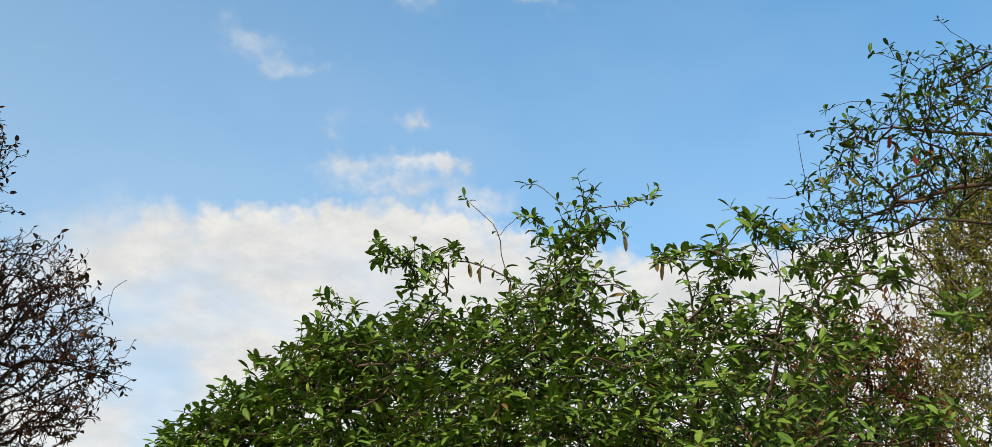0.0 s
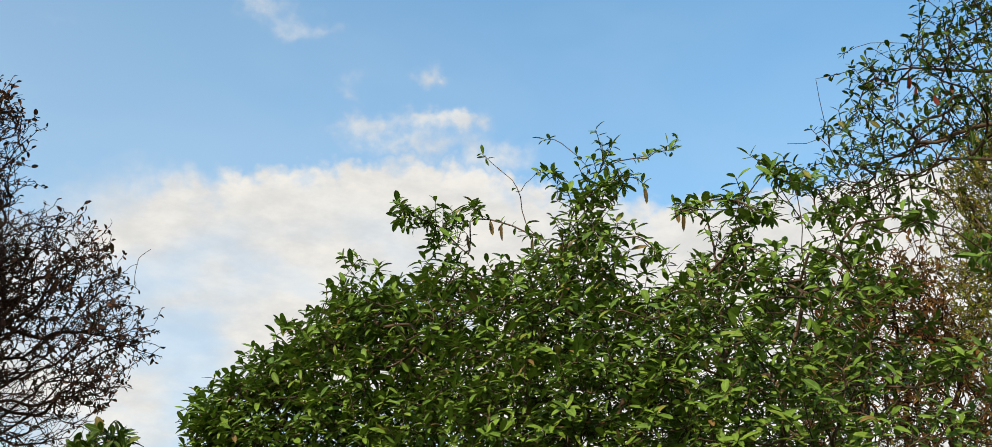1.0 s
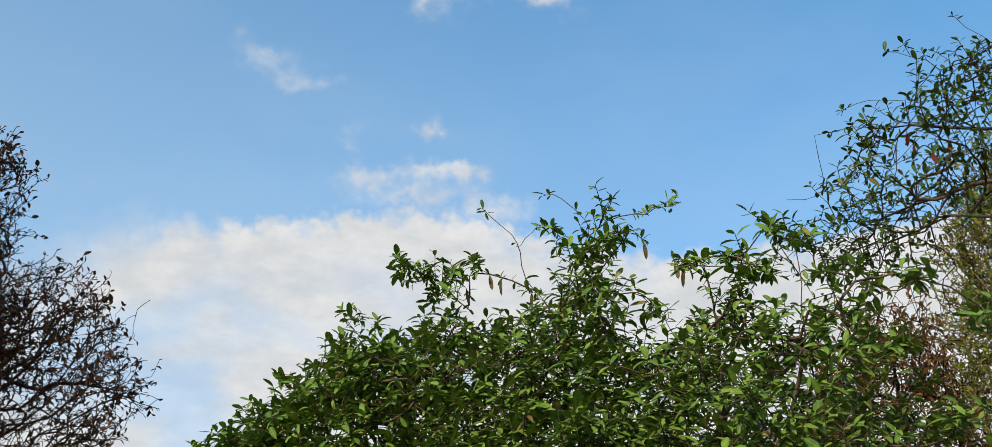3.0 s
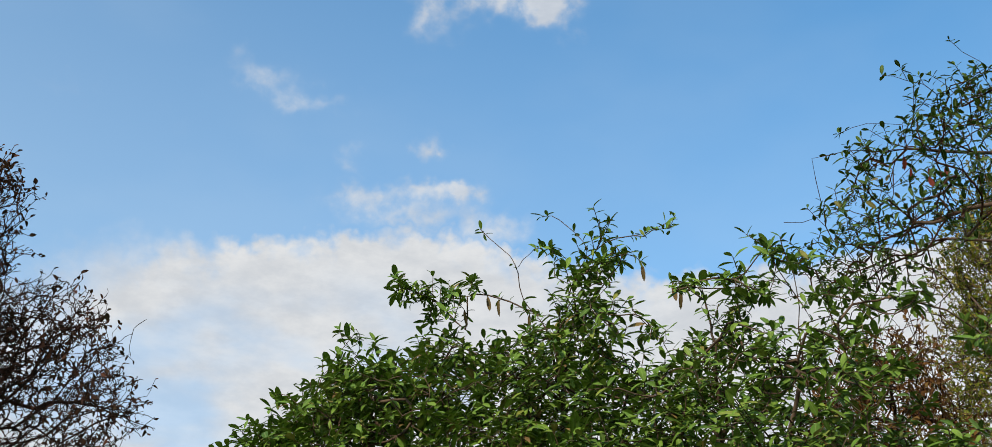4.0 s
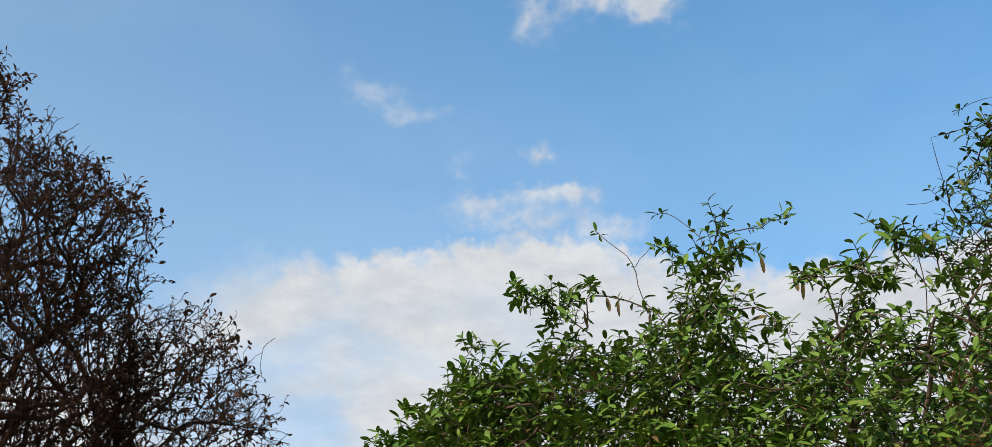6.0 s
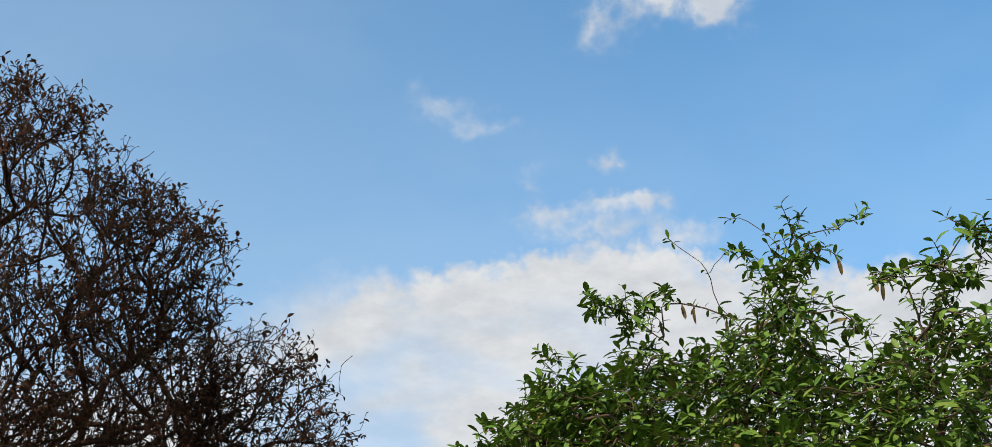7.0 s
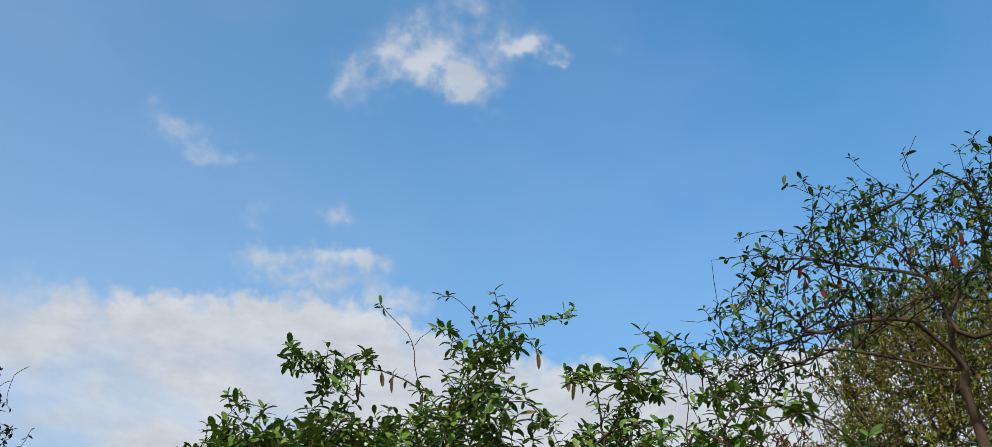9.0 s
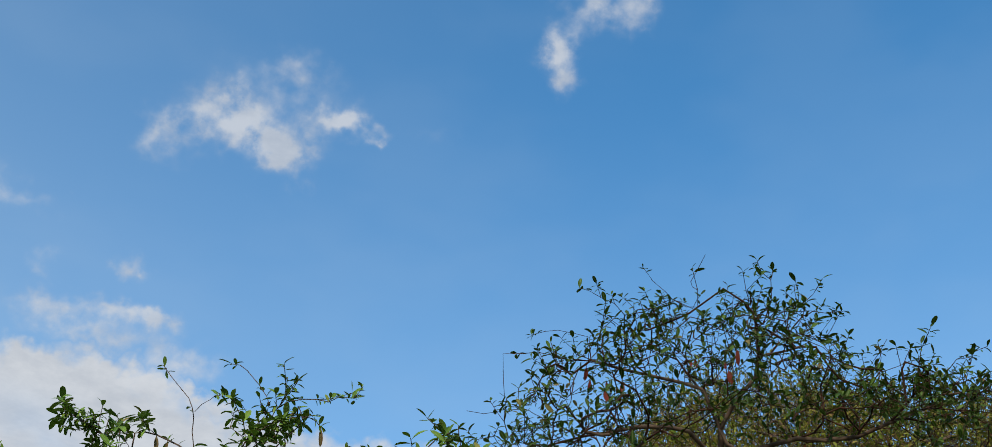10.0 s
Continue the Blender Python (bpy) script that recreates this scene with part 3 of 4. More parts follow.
TOP_A = [(-15.6, 19.6), (-14.8, 20.8), (-13.8, 21.1), (-12.5, 22.1), (-11.1, 22.8), (-10.3, 23.4), (-9.8, 24.3), (-9.4, 25.3), (-8.6, 26.1), (-7.7, 25.7), (-6.5, 25.8), (-5.5, 25.6),
         (-5.0, 26.2), (-4.0, 26.6), (-1.7, 26.5), (-0.7, 26.3), (0.4, 26.9), (1.0, 27.4), (2.0, 27.0), (2.9, 28.1), (3.8, 28.5), (4.7, 28.6), (5.3, 27.8), (5.7, 26.5), (6.0, 25.0),
         (7.3, 25.1), (8.7, 26.0), (10.0, 26.5), (11.7, 27.0), (14.2, 26.8), (17.0, 26.0), (18.0, 24.9), (19.0, 23.5), (20.5, 22.2), (22.5, 20)]
# looser sprays over the crown: bearing, height angle, half width, half height, shoots
SPRAYS_LEFT = [(-5.9, 28.7, 0.75, 0.5, 9), (-3.8, 28.1, 0.8, 0.5, 9), (-2.3, 28.9, 0.8, 0.25, 4), (1.8, 30.4, 0.7, 0.25, 3), (5.8, 30.0, 0.7, 0.5, 6), (4.5, 29.5, 0.9, 0.6, 12), (3.1, 29.5, 0.6, 0.5, 6),
               (6.7, 27.6, 0.8, 0.5, 5), (7.4, 26.2, 1.1, 0.4, 7), (-8.6, 26.2, 0.7, 0.25, 7), (-11.8, 23.1, 0.4, 0.3, 4), (-4.2, 27.3, 0.8, 0.4, 8)]
SPRAYS_RIGHT = [(9.4, 28.4, 1.0, 0.4, 12), (11.4, 28.5, 0.9, 0.5, 9), (13.7, 29.6, 0.6, 0.45, 9), (12.8, 27.9, 1.6, 0.7, 22), (15.3, 29.0, 1.1, 0.5, 10), (16.8, 27.2, 1.3, 0.6, 20), (19.2, 26.4, 1.4, 0.5, 18), (17.0, 25.2, 2.0, 0.7, 24),
                (20.6, 26.7, 0.8, 0.6, 9), (23.2, 24.4, 0.9, 0.9, 10), (18.3, 23.7, 1.8, 0.4, 26), (16.9, 20.8, 2.1, 0.7, 30), (20.8, 20.2, 1.6, 0.8, 26)]
FLOOR_A = [(-17, 13), (-10, 11), (0, 9), (12, 10), (22.5, 13)]
rngA = A.rng
TOP_A = [(a, e - (1.0 if a < -5 else 0.7)) for a, e in TOP_A]
goals = crown(rngA, 4100, TOP_A, FLOOR_A, MAIN_D, 0.95, 0.62, 0.14)
# the crown thins out towards the right, where the sky shows through
ga = np.degrees(np.arctan2(goals[:, 0], goals[:, 1]))
ge = np.degrees(np.arcsin((goals - EYE)[:, 2] / np.linalg.norm(goals - EYE, axis=1)))
thin = np.interp(ga, [-17, 6, 10, 15, 18, 22], [1, 1, 1, 0.72, 0.28, 0.16])
clump = np.array([noise.noise(Vector(p * 2.6)) for p in goals])
depth = np.interp(ga, *zip(*TOP_A)) - ge
thin = thin * (1 - np.interp(ga, [-9, -4, 22], [0.1, 0.7, 1]) * np.interp(depth, [0, 3.0, 6.0], [0.9, 0.8, 0.35]) * np.clip(0.25 - 2.2 * clump, 0, 0.9))
goals = goals[rngA.uniform(size=len(goals)) < thin]
A.reach(goals, step=0.13)
solid = len(A.pos)
for k in (6, 7, 10):                       # these shoots carry sprays
    for i in range(*spans[k]):
        A.bare[i] = False
for a, e, ra, re, n in SPRAYS_LEFT + SPRAYS_RIGHT:
    turn, r = rngA.uniform(0, math.tau, n), np.sqrt(rngA.uniform(size=n))
    A.reach(np.array([on_a(a + ra * q * math.cos(w), e - 0.2 + re * q * math.sin(w), rngA.uniform(-0.2, 0.2)) for w, q in zip(turn, r)]), step=0.1, bend=0.5)
heart = on_a(3, 9)
far_left = [np.degrees(np.arctan2(p[0], p[1])) for p in A.pos]
under = [np.interp(a, *zip(*TOP_A)) - np.degrees(np.arcsin((p - EYE)[2] / np.linalg.norm(p - EYE))) for a, p in zip(far_left, A.pos)]
loose = [np.interp(a, [-9, -4, 14, 18], [0, 1, 1, 0.6]) * np.interp(u, [0, 2.5, 5], [0.65, 0.35, 0]) for a, u in zip(far_left, under)]
A.sprout([i for i in range(shoot_last, solid) if rngA.uniform() < (1 - loose[i]) * np.interp(far_left[i], [-17, 5, 12, 20], [0.8, 0.66, 0.42, 0.26])], 0.11, heart, 0.6, 0.5, 0.05)
A.finish(0.0018, 2.95)
height = np.degrees(np.arcsin((A.P - EYE)[:, 2] / np.linalg.norm(A.P - EYE, axis=1)))
A.R = np.minimum(A.R, np.interp(height, [10, 18, 23, 27, 30], [0.05, 0.018, 0.008, 0.0042, 0.003]))    # slender towards the top
rootA = root_at("broadleaf_tree", foot, "broad leafy green tree with whorled oval leaves and long free shoots", group="garden trees")
wood(A, rootA, BARK_BROWN, BARK_BROWN, 60, 0.006, (8, 4), "brown forked trunk")
tips = [t for t in A.tips if not (shoot_first <= t < shoot_last)]
sprays = [t for t in A.tips if shoot_first <= t < shoot_last and t not in ends]
Q = whorls(A, tips, rngA, (6, 9), size_a(tips) * 1.06, (58, 102), 0.05, 0.12, 1.5)
mids = [i for i in range(shoot_last, len(A.P)) if A.R[i] < 0.0045 and A.kids[i] > 0 and rngA.uniform() < 0.28]
Q2 = whorls(A, mids, rngA, (1, 3), size_a(mids) * 0.95, (50, 85), 0.03)
inner = [np.concatenate(q) for q in zip(Q, Q2)]
free = [i for k, (a, b) in enumerate(spans) for i in range(a, b) if rngA.uniform() < (0.3 if k in SPARSE else 0.8)]
Q = whorls(A, ends + sprays, rngA, (5, 8), size_a(ends + sprays) * 0.85, (50, 100), 0.06, 0.15, 1.2)
Q2 = whorls(A, free, rngA, (1, 3), size_a(free) * 0.8, (50, 95), 0.02, 0.15, 1.0)
Q = [np.concatenate(q) for q in zip(Q, Q2)]
single_leaves(*[q[:290] for q in Q], OVAL, LEAF_GREEN, rootA, rngA, 0.4)
foliage("crown", *[np.concatenate(q) for q in zip(inner, [q[290:] for q in Q])], OVAL, LEAF_GREEN, rootA, rngA, 0.4, "dense green oval leaves in whorls")
# a few withered leaves hang from the shoots
WITHERED = [(8.0, 28.25), (8.85, 27.5), (-1.2, 27.95), (-0.9, 27.7), (-2.1, 27.6), (1.0, 27.3), (6.9, 29.4)]
single_leaves(np.array([A.P[np.argmin(np.linalg.norm(A.P - on_a(*p), axis=1))] for p in WITHERED]), np.array([[0.15 * (-1) ** k, 0.1, -1.0] for k in range(len(WITHERED))]), np.full(len(WITHERED), 0.085), np.array([[0.0, -1.0, 0.0]] * len(WITHERED)),
              SLIM, LEAF_BROWN, rootA, rngA, 0.2, "withered brown leaf")

# -- the sparse tree with red leaves
Bt = Tree(23)
foot = polar(29.0, 0, 5.9)
foot[2] = 0
D_B = 6.4


def on_b(az, el, off=0.0):
    return polar(az, el, D_B + off)


Bt.line([foot + [0, 0, -0.05], foot + [0.06, -0.04, 1.4], foot + [-0.02, 0.03, 3.0], on_b(28.6, 24.5), on_b(28.52, 26.85)], step=0.16)
forkB = len(Bt.pos) - 1
Bt.line([on_b(25.8, 27.8), on_b(22.6, 28.6), on_b(19.3, 27.9), on_b(17.2, 27.3)], forkB, 0.12)
up = Bt.line([on_b(28.3, 28.3), on_b(28.35, 29.4)], forkB, 0.12)
Bt.line([on_b(27.7, 31.2), on_b(24.8, 32.1), on_b(21.7, 32.9)], up, 0.12)
Bt.line([on_b(30.9, 32.6), on_b(30.9, 35.4)], up, 0.12)
Bt.line([on_b(26.7, 29.4, -0.2), on_b(22.8, 29.6, -0.3), on_b(19.3, 29.0, -0.3)], forkB, 0.12)
Bt.line([on_b(31.5, 32.5), on_b(33.3, 32.6), on_b(35.2, 33.7)], -1, 0.12)
Bt.line([on_b(29.4, 28.2), on_b(32.3, 28.6), on_b(35.3, 28.3), on_b(38.5, 29.0)], up, 0.12)
Bt.line([on_b(28.0, 30.2, 0.3), on_b(26.0, 33.5, 0.5), on_b(25.0, 36.0, 0.4)], up, 0.12)
# sprigs that stand out of its outline
SPRIGS_LOW = [[(23.7, 35.1), (22.4, 36.0), (21.2, 36.5)], [(26.5, 35.7), (25.5, 36.6), (25.0, 37.3)], [(27.9, 35.2), (27.9, 37.0)], [(30.9, 35.0), (30.8, 36.6)], [(31.6, 34.3), (32.3, 36.0), (31.4, 36.7)],
              [(21.6, 34.1), (19.8, 34.5), (18.3, 34.3)], [(20.5, 33.1), (18.7, 33.5), (16.7, 33.4)], [(19.7, 32.1), (18.7, 33.3)]]
SPRIGS_FAR = [[(31.8, 34.3), (33.6, 34.6), (35.1, 35.7)], [(31.9, 34.5), (34.1, 34.3), (35.9, 34.1)], [(35.2, 31.5), (34.4, 32.6), (32.4, 33.1)], [(38.8, 30.6), (39.3, 31.7), (40.1, 32.7)],
              [(39.5, 30.2), (40.9, 31.0), (42.5, 31.3)], [(38.2, 30.5), (38.1, 32.1)], [(29.6, 34.8), (29.8, 36.0)], [(34.8, 29.8), (36.0, 31.1)]]
sprig_first = len(Bt.pos)
for s in SPRIGS_LOW + SPRIGS_FAR:
    begin = len(Bt.pos)
    tip = Bt.line([on_b(a, e - 0.1) for a, e in s], -1, 0.08, 0.008, True)
    Bt.sprout([i for i in range(begin, tip) if Bt.rng.uniform() < 0.45], 0.06, on_b(28, 26), 0.5, 0.5, 0.0)
for i in range(sprig_first, len(Bt.bare)):
    Bt.bare[i] = True
bareB = [Bt.line([on_b(27.7, 36.3), on_b(28.76, 37.5)], -1, 0.08, 0.004, True), Bt.line([on_b(35.8, 30.6), on_b(37.76, 32.4)], -1, 0.08, 0.004, True),
         Bt.line([on_b(16.6, 30.6), on_b(14.72, 30.57)], -1, 0.08, 0.004, True)]
stop = len(Bt.pos)
TOP_B = [(a, e - 1.35) for a, e in [(14.6, 29.4), (15.6, 30.2), (17, 32.1), (18.3, 33.4), (20.5, 35.0), (22.0, 35.8), (24.7, 36.9), (27, 36.8), (29, 36.2), (31, 36.7), (33, 36.2), (34.6, 35.5), (35.6, 33.6),
         (36.2, 32.4), (38.0, 32.7), (41, 31), (44, 27)]]
FLOOR_B = [(14.6, 28.4), (16, 26.8), (19, 26.6), (22, 27.2), (25, 29.0), (30, 29.5), (33, 28), (36, 28.5), (44, 25)]
rngB = Bt.rng
goals = crown(rngB, 760, TOP_B, FLOOR_B, [(14, 5.6), (20, 6.0), (28, 6.4), (44, 6.6)], 0.9, 0.85)
Bt.reach(goals, step=0.1, wobble=0.12, bend=0.45)
for a, e, ra, re, n in ((35.8, 30.0, 1.2, 0.7, 34), (38.6, 29.4, 1.6, 0.9, 40), (41.2, 29.2, 1.6, 0.9, 34), (18.0, 28.4, 1.6, 0.7, 14)):      # fuller clumps
    turn, r = rngB.uniform(0, math.tau, n), np.sqrt(rngB.uniform(size=n))
    Bt.reach(np.array([on_b(a + ra * q * math.cos(w), e + re * q * math.sin(w), rngB.uniform(-0.5, 0.3)) for w, q in zip(turn, r)]), step=0.1, bend=0.5)
leafless = len(Bt.pos)
Bt.reach(crown(rngB, 60, [(17, 26.5), (19, 27.6), (22.5, 27.8)], [(17, 25.4), (19, 24.2), (22.5, 24.0)], [(17, 6.2), (23, 6.2)], 0.5), step=0.1, wobble=0.12, bend=0.5)
leafed = len(Bt.pos)
Bt.sprout([i for i in range(stop, leafless) if rngB.uniform() < 0.30], 0.12, on_b(28, 24), 0.4, 0.55, 0.2)
Bt.finish(0.0017, 2.8, 0.019)
for i in range(forkB):
    Bt.R[i] += 0.006 + 0.03 * (1 - i / forkB)
rootB = root_at("sparse_tree", foot, "sparse twiggy tree with small green leaves and a few red ones", group="garden trees")
wood(Bt, rootB, BARK_BROWN, BARK_DARK, 60, 0.006, (8, 4), "brown crooked trunk")
tips = [t for t in Bt.tips if t not in bareB and not leafless <= t < leafed]
Q = whorls(Bt, tips, rngB, (4, 7), 0.050, (45, 98), 0.035, 0.15, 1.0)
mids = [i for i in range(stop, len(Bt.P)) if Bt.R[i] < 0.0045 and Bt.kids[i] > 0 and not leafless <= i < leafed and rngB.uniform() < 0.13]
Q2 = whorls(Bt, mids, rngB, (1, 2), 0.05, (45, 80), 0.02)
Q = [np.concatenate(q) for q in zip(Q, Q2)]
near = np.argsort(np.linalg.norm(Q[0] - EYE, axis=1))
single_leaves(*[q[near[:290]] for q in Q], LONGER, LEAF_SMALL, rootB, rngB)
foliage("crown", *[q[near[290:]] for q in Q], LONGER, LEAF_SMALL, rootB, rngB, label="small green leaves on thin twigs")
REDS = [(21.3, 32.2), (21.4, 32.5), (21.5, 32.0), (22.5, 31.6), (22.3, 31.5), (23.1, 31.5), (23.3, 31.6), (29.3, 31.9), (29.2, 32.2), (29.4, 31.6),
        (27.2, 32.5), (27.3, 32.2), (30.0, 32.7), (33.0, 26.4), (33.1, 26.1)]
bearing, reach_b = unit(Bt.P - EYE), np.linalg.norm(Bt.P - EYE, axis=1)


def twig_at(a, e):
    """The twig of the sparse tree that lies nearest to a bearing, the nearer ones first."""
    off = np.linalg.norm(bearing - unit(on_b(a, e + 0.25) - EYE), axis=1)
    return Bt.P[np.argmin(off + 0.004 * reach_b)]


single_leaves(np.array([twig_at(a, e) for a, e in REDS]), np.array([[0.3 * math.sin(3.1 * k), 0.2 * math.cos(k), -1.0] for k in range(len(REDS))]),
              np.array([0.056 + 0.016 * math.sin(2.2 * k) for k in range(len(REDS))]), np.array([[0.0, -1.0, 0.0]] * len(REDS)), OVAL, LEAF_RED, rootB, rngB, 0.6, "withered red leaf")

# -- the olive tree behind it
C = Tree(37)
foot = polar(33.0, 0, 11.0)
foot[2] = 0
C.line([foot + [0, 0, -0.05], foot + [0.1, 0, 1.5], foot + [0.0, 0.1, 3.0]], step=0.25)
forkC = len(C.pos) - 1
for az, el in ((25, 24), (28, 27), (32, 28), (36, 27), (41, 24), (30, 20), (24, 18)):
    C.line([polar((az + 33) / 2, el * 0.62, 11.2), polar(az, el, 11.4)], forkC, 0.25, 0.03)
TOP_C = [(20.6, 20), (21.4, 24.4), (22.2, 27.0), (23.1, 29.0), (24.6, 30.4), (26.2, 30.6), (28, 31.0), (30.5, 30.6), (33, 31.0), (35, 30.0), (37.6, 29.4), (41, 29), (45, 25), (48, 18)]
rngC = C.rng
TOP_C = [(a + (0.5 if a < 26 else 0), e - 0.3) for a, e in TOP_C]
goals = crown(rngC, 3900, TOP_C, [(21.6, 14), (27, 16), (48, 18)], [(20, 11.2), (48, 11.6)], 1.9, 0.6)
C.reach(goals, step=0.2)
C.sprout([i for i in range(len(C.pos)) if rngC.uniform() < 0.6], 0.3, polar(33, 8, 11.2), 0.4, 0.5, 0.2)
C.finish(0.003, 2.5)
rootC = root_at("olive_green_tree", foot, "dense olive-green and brown tree with fine leaves behind the sparse tree", group="garden trees")
wood(C, rootC, BARK_BROWN, BARK_BROWN, 20, 0.012, (7, 3), "brown trunk")
Q = whorls(C, list(C.tips), rngC, (14, 20), 0.048, (20, 100), 0.30, 0.3)
foliage("crown", *Q, SPECK, LEAF_OLIVE, rootC, rngC, 0.8, "fine olive and brown leaves")

# -- the withered bush behind the leafy tree
Dt = Tree(41)
foot = polar(17.5, 0, 8.0)
foot[2] = 0
Dt.line([foot + [0, 0, -0.05], foot + [0.04, 0, 0.8], foot + [0.0, 0.05, 1.6]], step=0.2)
forkD = len(Dt.pos) - 1
for az, el in ((14, 18), (16, 22), (18.5, 23), (21, 20), (20, 14)):
    Dt.line([polar((az + 17.5) / 2, el * 0.6, 8.1), polar(az, el, 8.2)], forkD, 0.2, 0.02)
rngD = Dt.rng
goals = crown(rngD, 1050, [(12.5, 15), (14, 20), (15.5, 23.5), (18, 24.4), (20.0, 24.4), (21.2, 22), (22.2, 17)], [(12, 13), (23.5, 13)], [(12, 8.2), (23, 8.2)], 1.0, 0.6)
Dt.reach(goals, step=0.14, wobble=0.1)
Dt.sprout([i for i in range(len(Dt.pos)) if rngD.uniform() < 0.3], 0.2, polar(17.5, 5, 8), 0.3, 0.7, 0.1)
Dt.finish(0.0024, 2.7)
rootD = root_at("withered_tree", foot, "thin withered tree with reddish-brown dry leaves and twigs", group="garden trees")
wood(Dt, rootD, BARK_DARK, BARK_DARK, 20, 0.008, (7, 3), "thin brown trunk")
Q = whorls(Dt, list(Dt.tips), rngD, (6, 10), 0.055, (25, 110), 0.18, 0.5)
foliage("crown", *Q, SPECK, LEAF_DRY, rootD, rngD, 0.7, "dry reddish-brown leaves")

# -- the big bare tree
E = Tree(53)
foot = polar(-38.0, 0, 15.0)
foot[2] = 0
E.line([foot + [0, 0, -0.1], foot + [0.1, 0.05, 1.4], foot + [0.0, 0.1, 2.6]], step=0.3)
forkE = len(E.pos) - 1
for az, el, off in ((-24.0, 18, 0), (-21.0, 20.5, -0.2), (-21.4, 22.8, 0.2), (-22.6, 24.8, 0), (-28, 27, 0.3), (-32, 31, -0.6), (-36, 33.5, 0.2), (-40, 34, -0.3), (-45, 31, 0), (-51, 25, 0.3), (-30, 22, -1.5), (-37, 26, -2), (-34, 24, 2)):
    E.line([polar(-38 + (az + 38) * 0.45, el * 0.52, 15 + off * 0.5), polar(-38 + (az + 38) * 0.8, el * 0.82, 15.2 + off), polar(az, el, 15.4 + off)], forkE, 0.3, 0.04)
TOP_E = [(-57, 22), (-52, 30), (-46, 35), (-41, 36.7), (-37.8, 36.7), (-36.3, 35.9), (-35.3, 36.2), (-32.8, 34.6), (-31.3, 33.6), (-29.3, 33.0), (-27.5, 31.9), (-26.2, 30.8), (-25.6, 29.5), (-25.4, 27), (-25.2, 24)]
FLOOR_E = [(-57, 14), (-38, 9), (-27, 11), (-25, 13)]
# the lower bough ends in a rounded head of its own
TOP_HEAD = [(-26.5, 24), (-25.6, 25.4), (-24.7, 26.7), (-23.2, 26.9), (-21.6, 26.4), (-20.2, 25.3), (-19.5, 24.2), (-18.9, 22.9), (-18.4, 22.4)]
FLOOR_HEAD = [(-26.5, 14), (-23, 15), (-20.6, 17.5), (-19.4, 20.2), (-18.4, 22.2)]
rngE = E.rng
TOP_E = [(a, e - (0.5 if a < -26 else 0.4)) for a, e in TOP_E]
goals = crown(rngE, 9000, TOP_E, FLOOR_E, [(-57, 15.4), (-18, 15.4)], 3.0, 0.95, 0.18)
goals = goals[np.array([noise.noise(Vector(p * 0.8)) for p in goals]) > -0.40]
keep = np.degrees(np.arctan2(goals[:, 0], goals[:, 1])) > -43
goals = goals[keep | (rngE.uniform(size=len(goals)) < 0.3)]
E.reach(goals, step=0.2, wobble=0.045, bend=0.5, turn=2.2, origin=E.pos[forkE])
for stem in ([(-23.5, 19.6), (-21.0, 21.2), (-18.3, 22.3)], [(-23.4, 20.8), (-21.4, 23.0), (-19.4, 24.0)], [(-24.0, 22.0), (-22.4, 24.4), (-20.8, 25.4)], [(-24.6, 23.0), (-23.8, 25.4), (-23.0, 26.5)],
             [(-23.4, 17.8), (-21.4, 19.0), (-19.7, 20.0)], [(-23.6, 16.4), (-21.8, 17.2), (-20.5, 18.3)]):
    E.line([polar(a, e, 15.2 + E.rng.uniform(-0.5, 0.5)) for a, e in [(-26.5, 18.6)] + stem], -1, 0.2, 0.03)
spread = len(E.pos)
head = crown(rngE, 1150, [(a - 0.3, e - 0.35) for a, e in TOP_HEAD], FLOOR_HEAD, [(-57, 15.2), (-18, 15.2)], 1.3, 0.9, 0.12)
E.reach(head[np.array([noise.noise(Vector(p * 1.1)) for p in head]) > -0.35], step=0.16, wobble=0.12, bend=0.55, turn=1.6, origin=polar(-27, 18, 15.2))
heart = polar(-36, 12, 15.2)
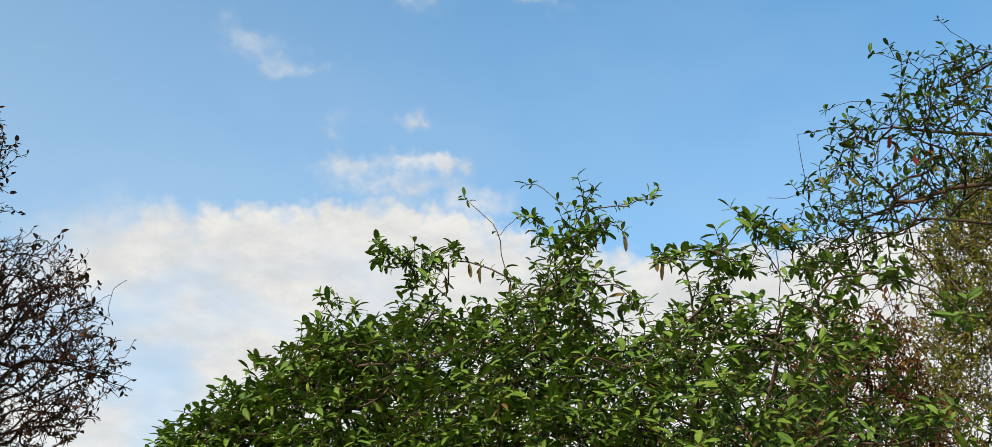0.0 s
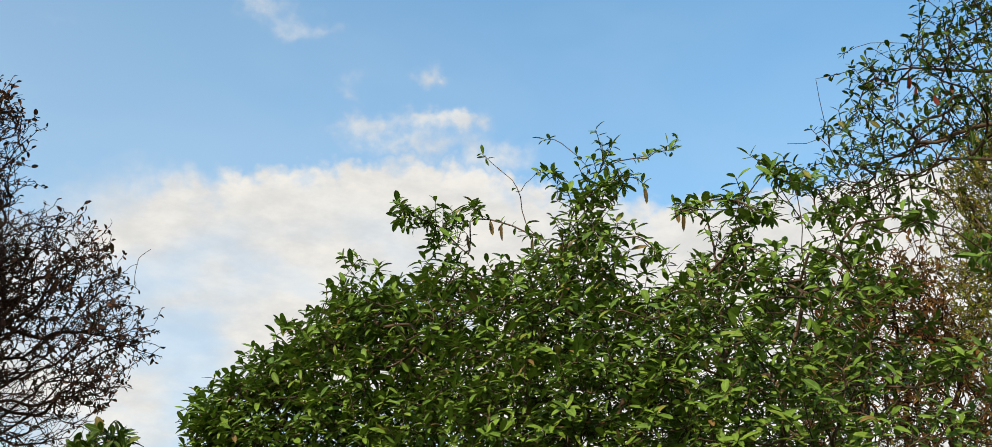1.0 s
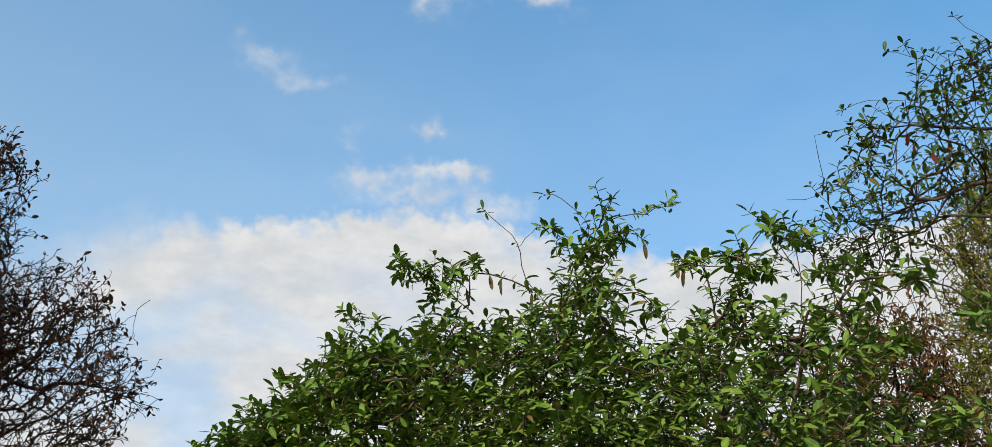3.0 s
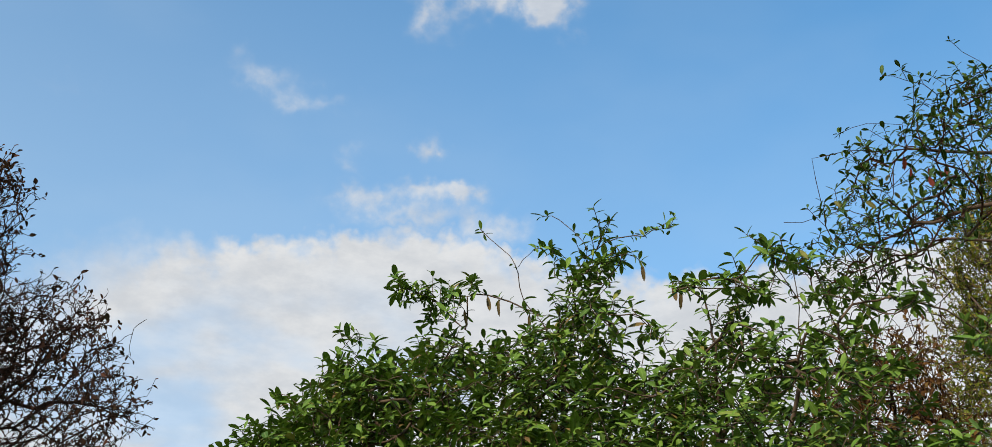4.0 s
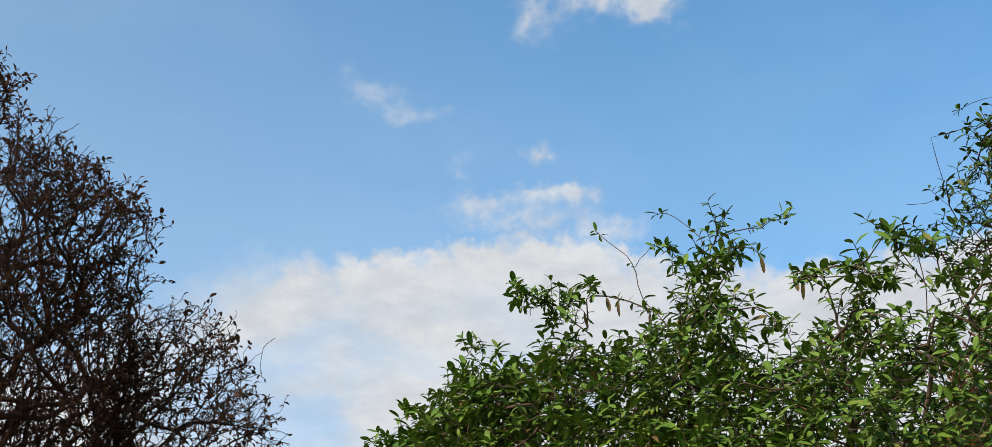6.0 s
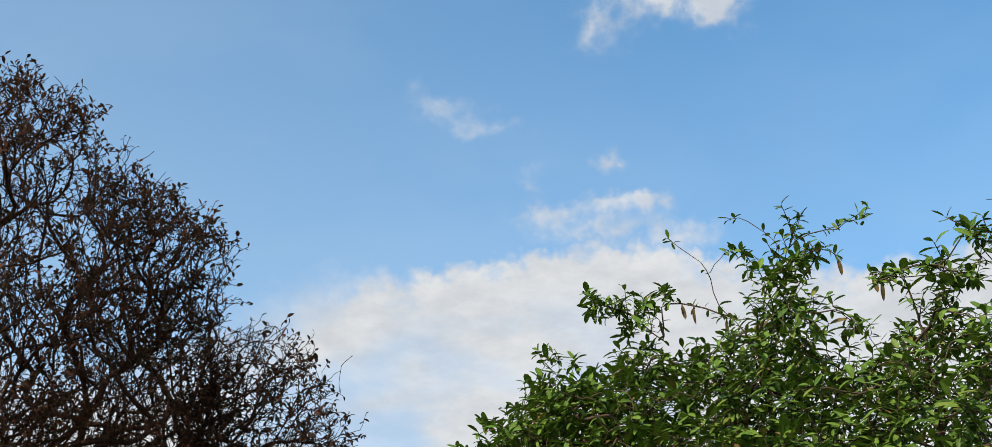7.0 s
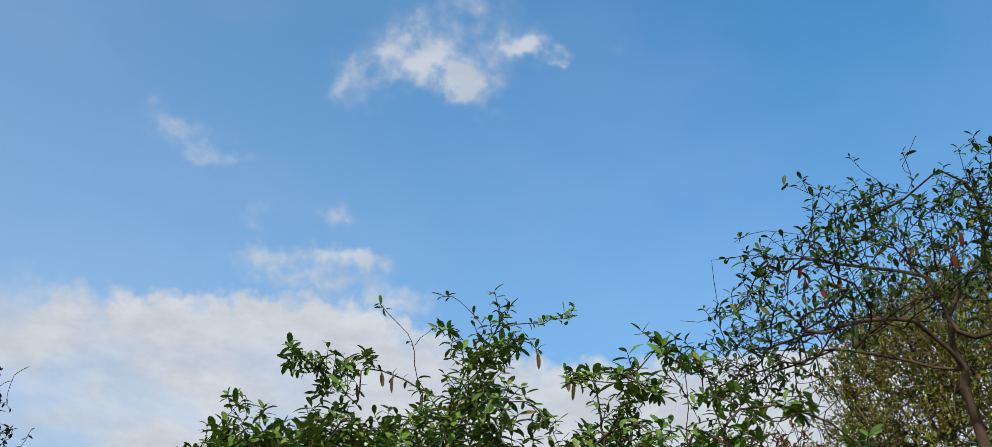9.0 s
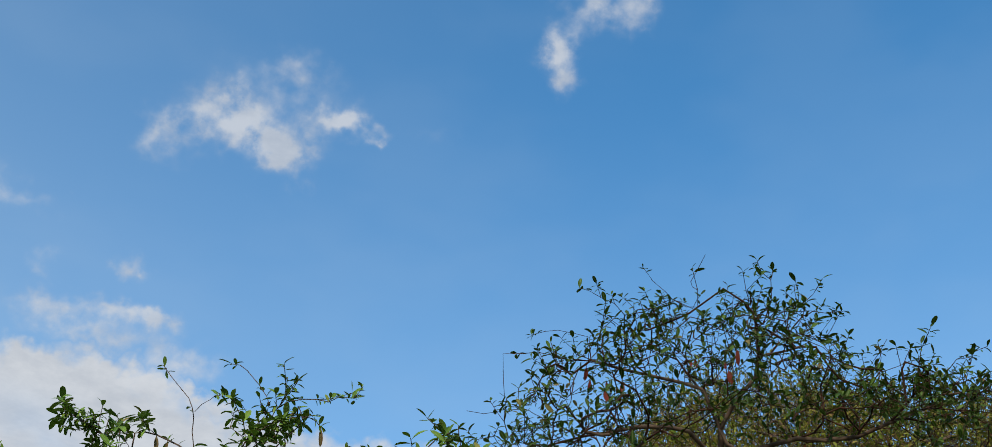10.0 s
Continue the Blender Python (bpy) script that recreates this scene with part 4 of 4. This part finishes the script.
for n, size in ((0.58, 0.27), (0.30, 0.18)):
    E.sprout([i for i in range(forkE + 60, len(E.pos)) if rngE.uniform() < n * (1 if i < spread else 0.55) and E.pos[i][0] > -10.6], size, heart, 0.45, 0.55, 0.12, 3, 0.30)
E.finish(0.0042, 2.8)
rootE = root_at("bare_twiggy_tree", foot, "large dark twiggy tree, nearly bare, with brown withered leaves", group="garden trees")
wood(E, rootE, BARK_DARK, BARK_DARK, 90, 0.014, (8, 3), "thick dark brown trunk")
clump = np.array([noise.noise(Vector(p * 0.9)) for p in E.P])           # withered leaves hang on in clumps
Q = whorls(E, [t for t in E.tips if rngE.uniform() < 0.60 + 1.2 * clump[t]], rngE, (2, 4), 0.074, (40, 115), 0.12, 0.4)
mids = [i for i in range(len(E.P)) if E.R[i] < 0.014 and E.kids[i] > 0 and rngE.uniform() < 0.17 + 0.5 * clump[i]]
Q2 = whorls(E, mids, rngE, (1, 3), 0.072, (40, 110), 0.05, 0.5)
foliage("crown", *[np.concatenate(q) for q in zip(Q, Q2)], ROUND, LEAF_DARK, rootE, rngE, 0.8, "scattered brown withered leaves")

# -- the young tree beside the leafy one
Ft = Tree(61)
foot = polar(-19.6, 0, 6.8)
foot[2] = 0
Ft.line([foot + [0, 0, -0.05], foot + [0.03, 0, 1.0], polar(-19.6, 10, 6.9)], step=0.15)
rngF = Ft.rng
goals = crown(rngF, 520, [(-22.2, 13), (-21.0, 16.6), (-20.4, 17.5), (-19.5, 17.9), (-18.7, 17.2), (-17.8, 15.2)], [(-22, 10), (-17.6, 10)], [(-22, 7.0), (-17, 7.0)], 0.4, 0.7)
Ft.reach(goals, step=0.1)
Ft.finish(0.0026, 2.4)
rootF = root_at("young_tree", foot, "young dark green tree with whorled leaves", group="garden trees")
wood(Ft, rootF, BARK_BROWN, BARK_BROWN, 2, 0.008, (7, 4), "slender brown trunk")
Q = whorls(Ft, list(Ft.tips), rngF, (6, 9), 0.085)
order = np.argsort(-Q[0][:, 2])
single_leaves(*[q[order[:250]] for q in Q], OVAL, LEAF_SMALL, rootF, rngF)
foliage("crown", *[q[order[250:]] for q in Q], OVAL, LEAF_SMALL, rootF, rngF, label="dark green oval leaves")
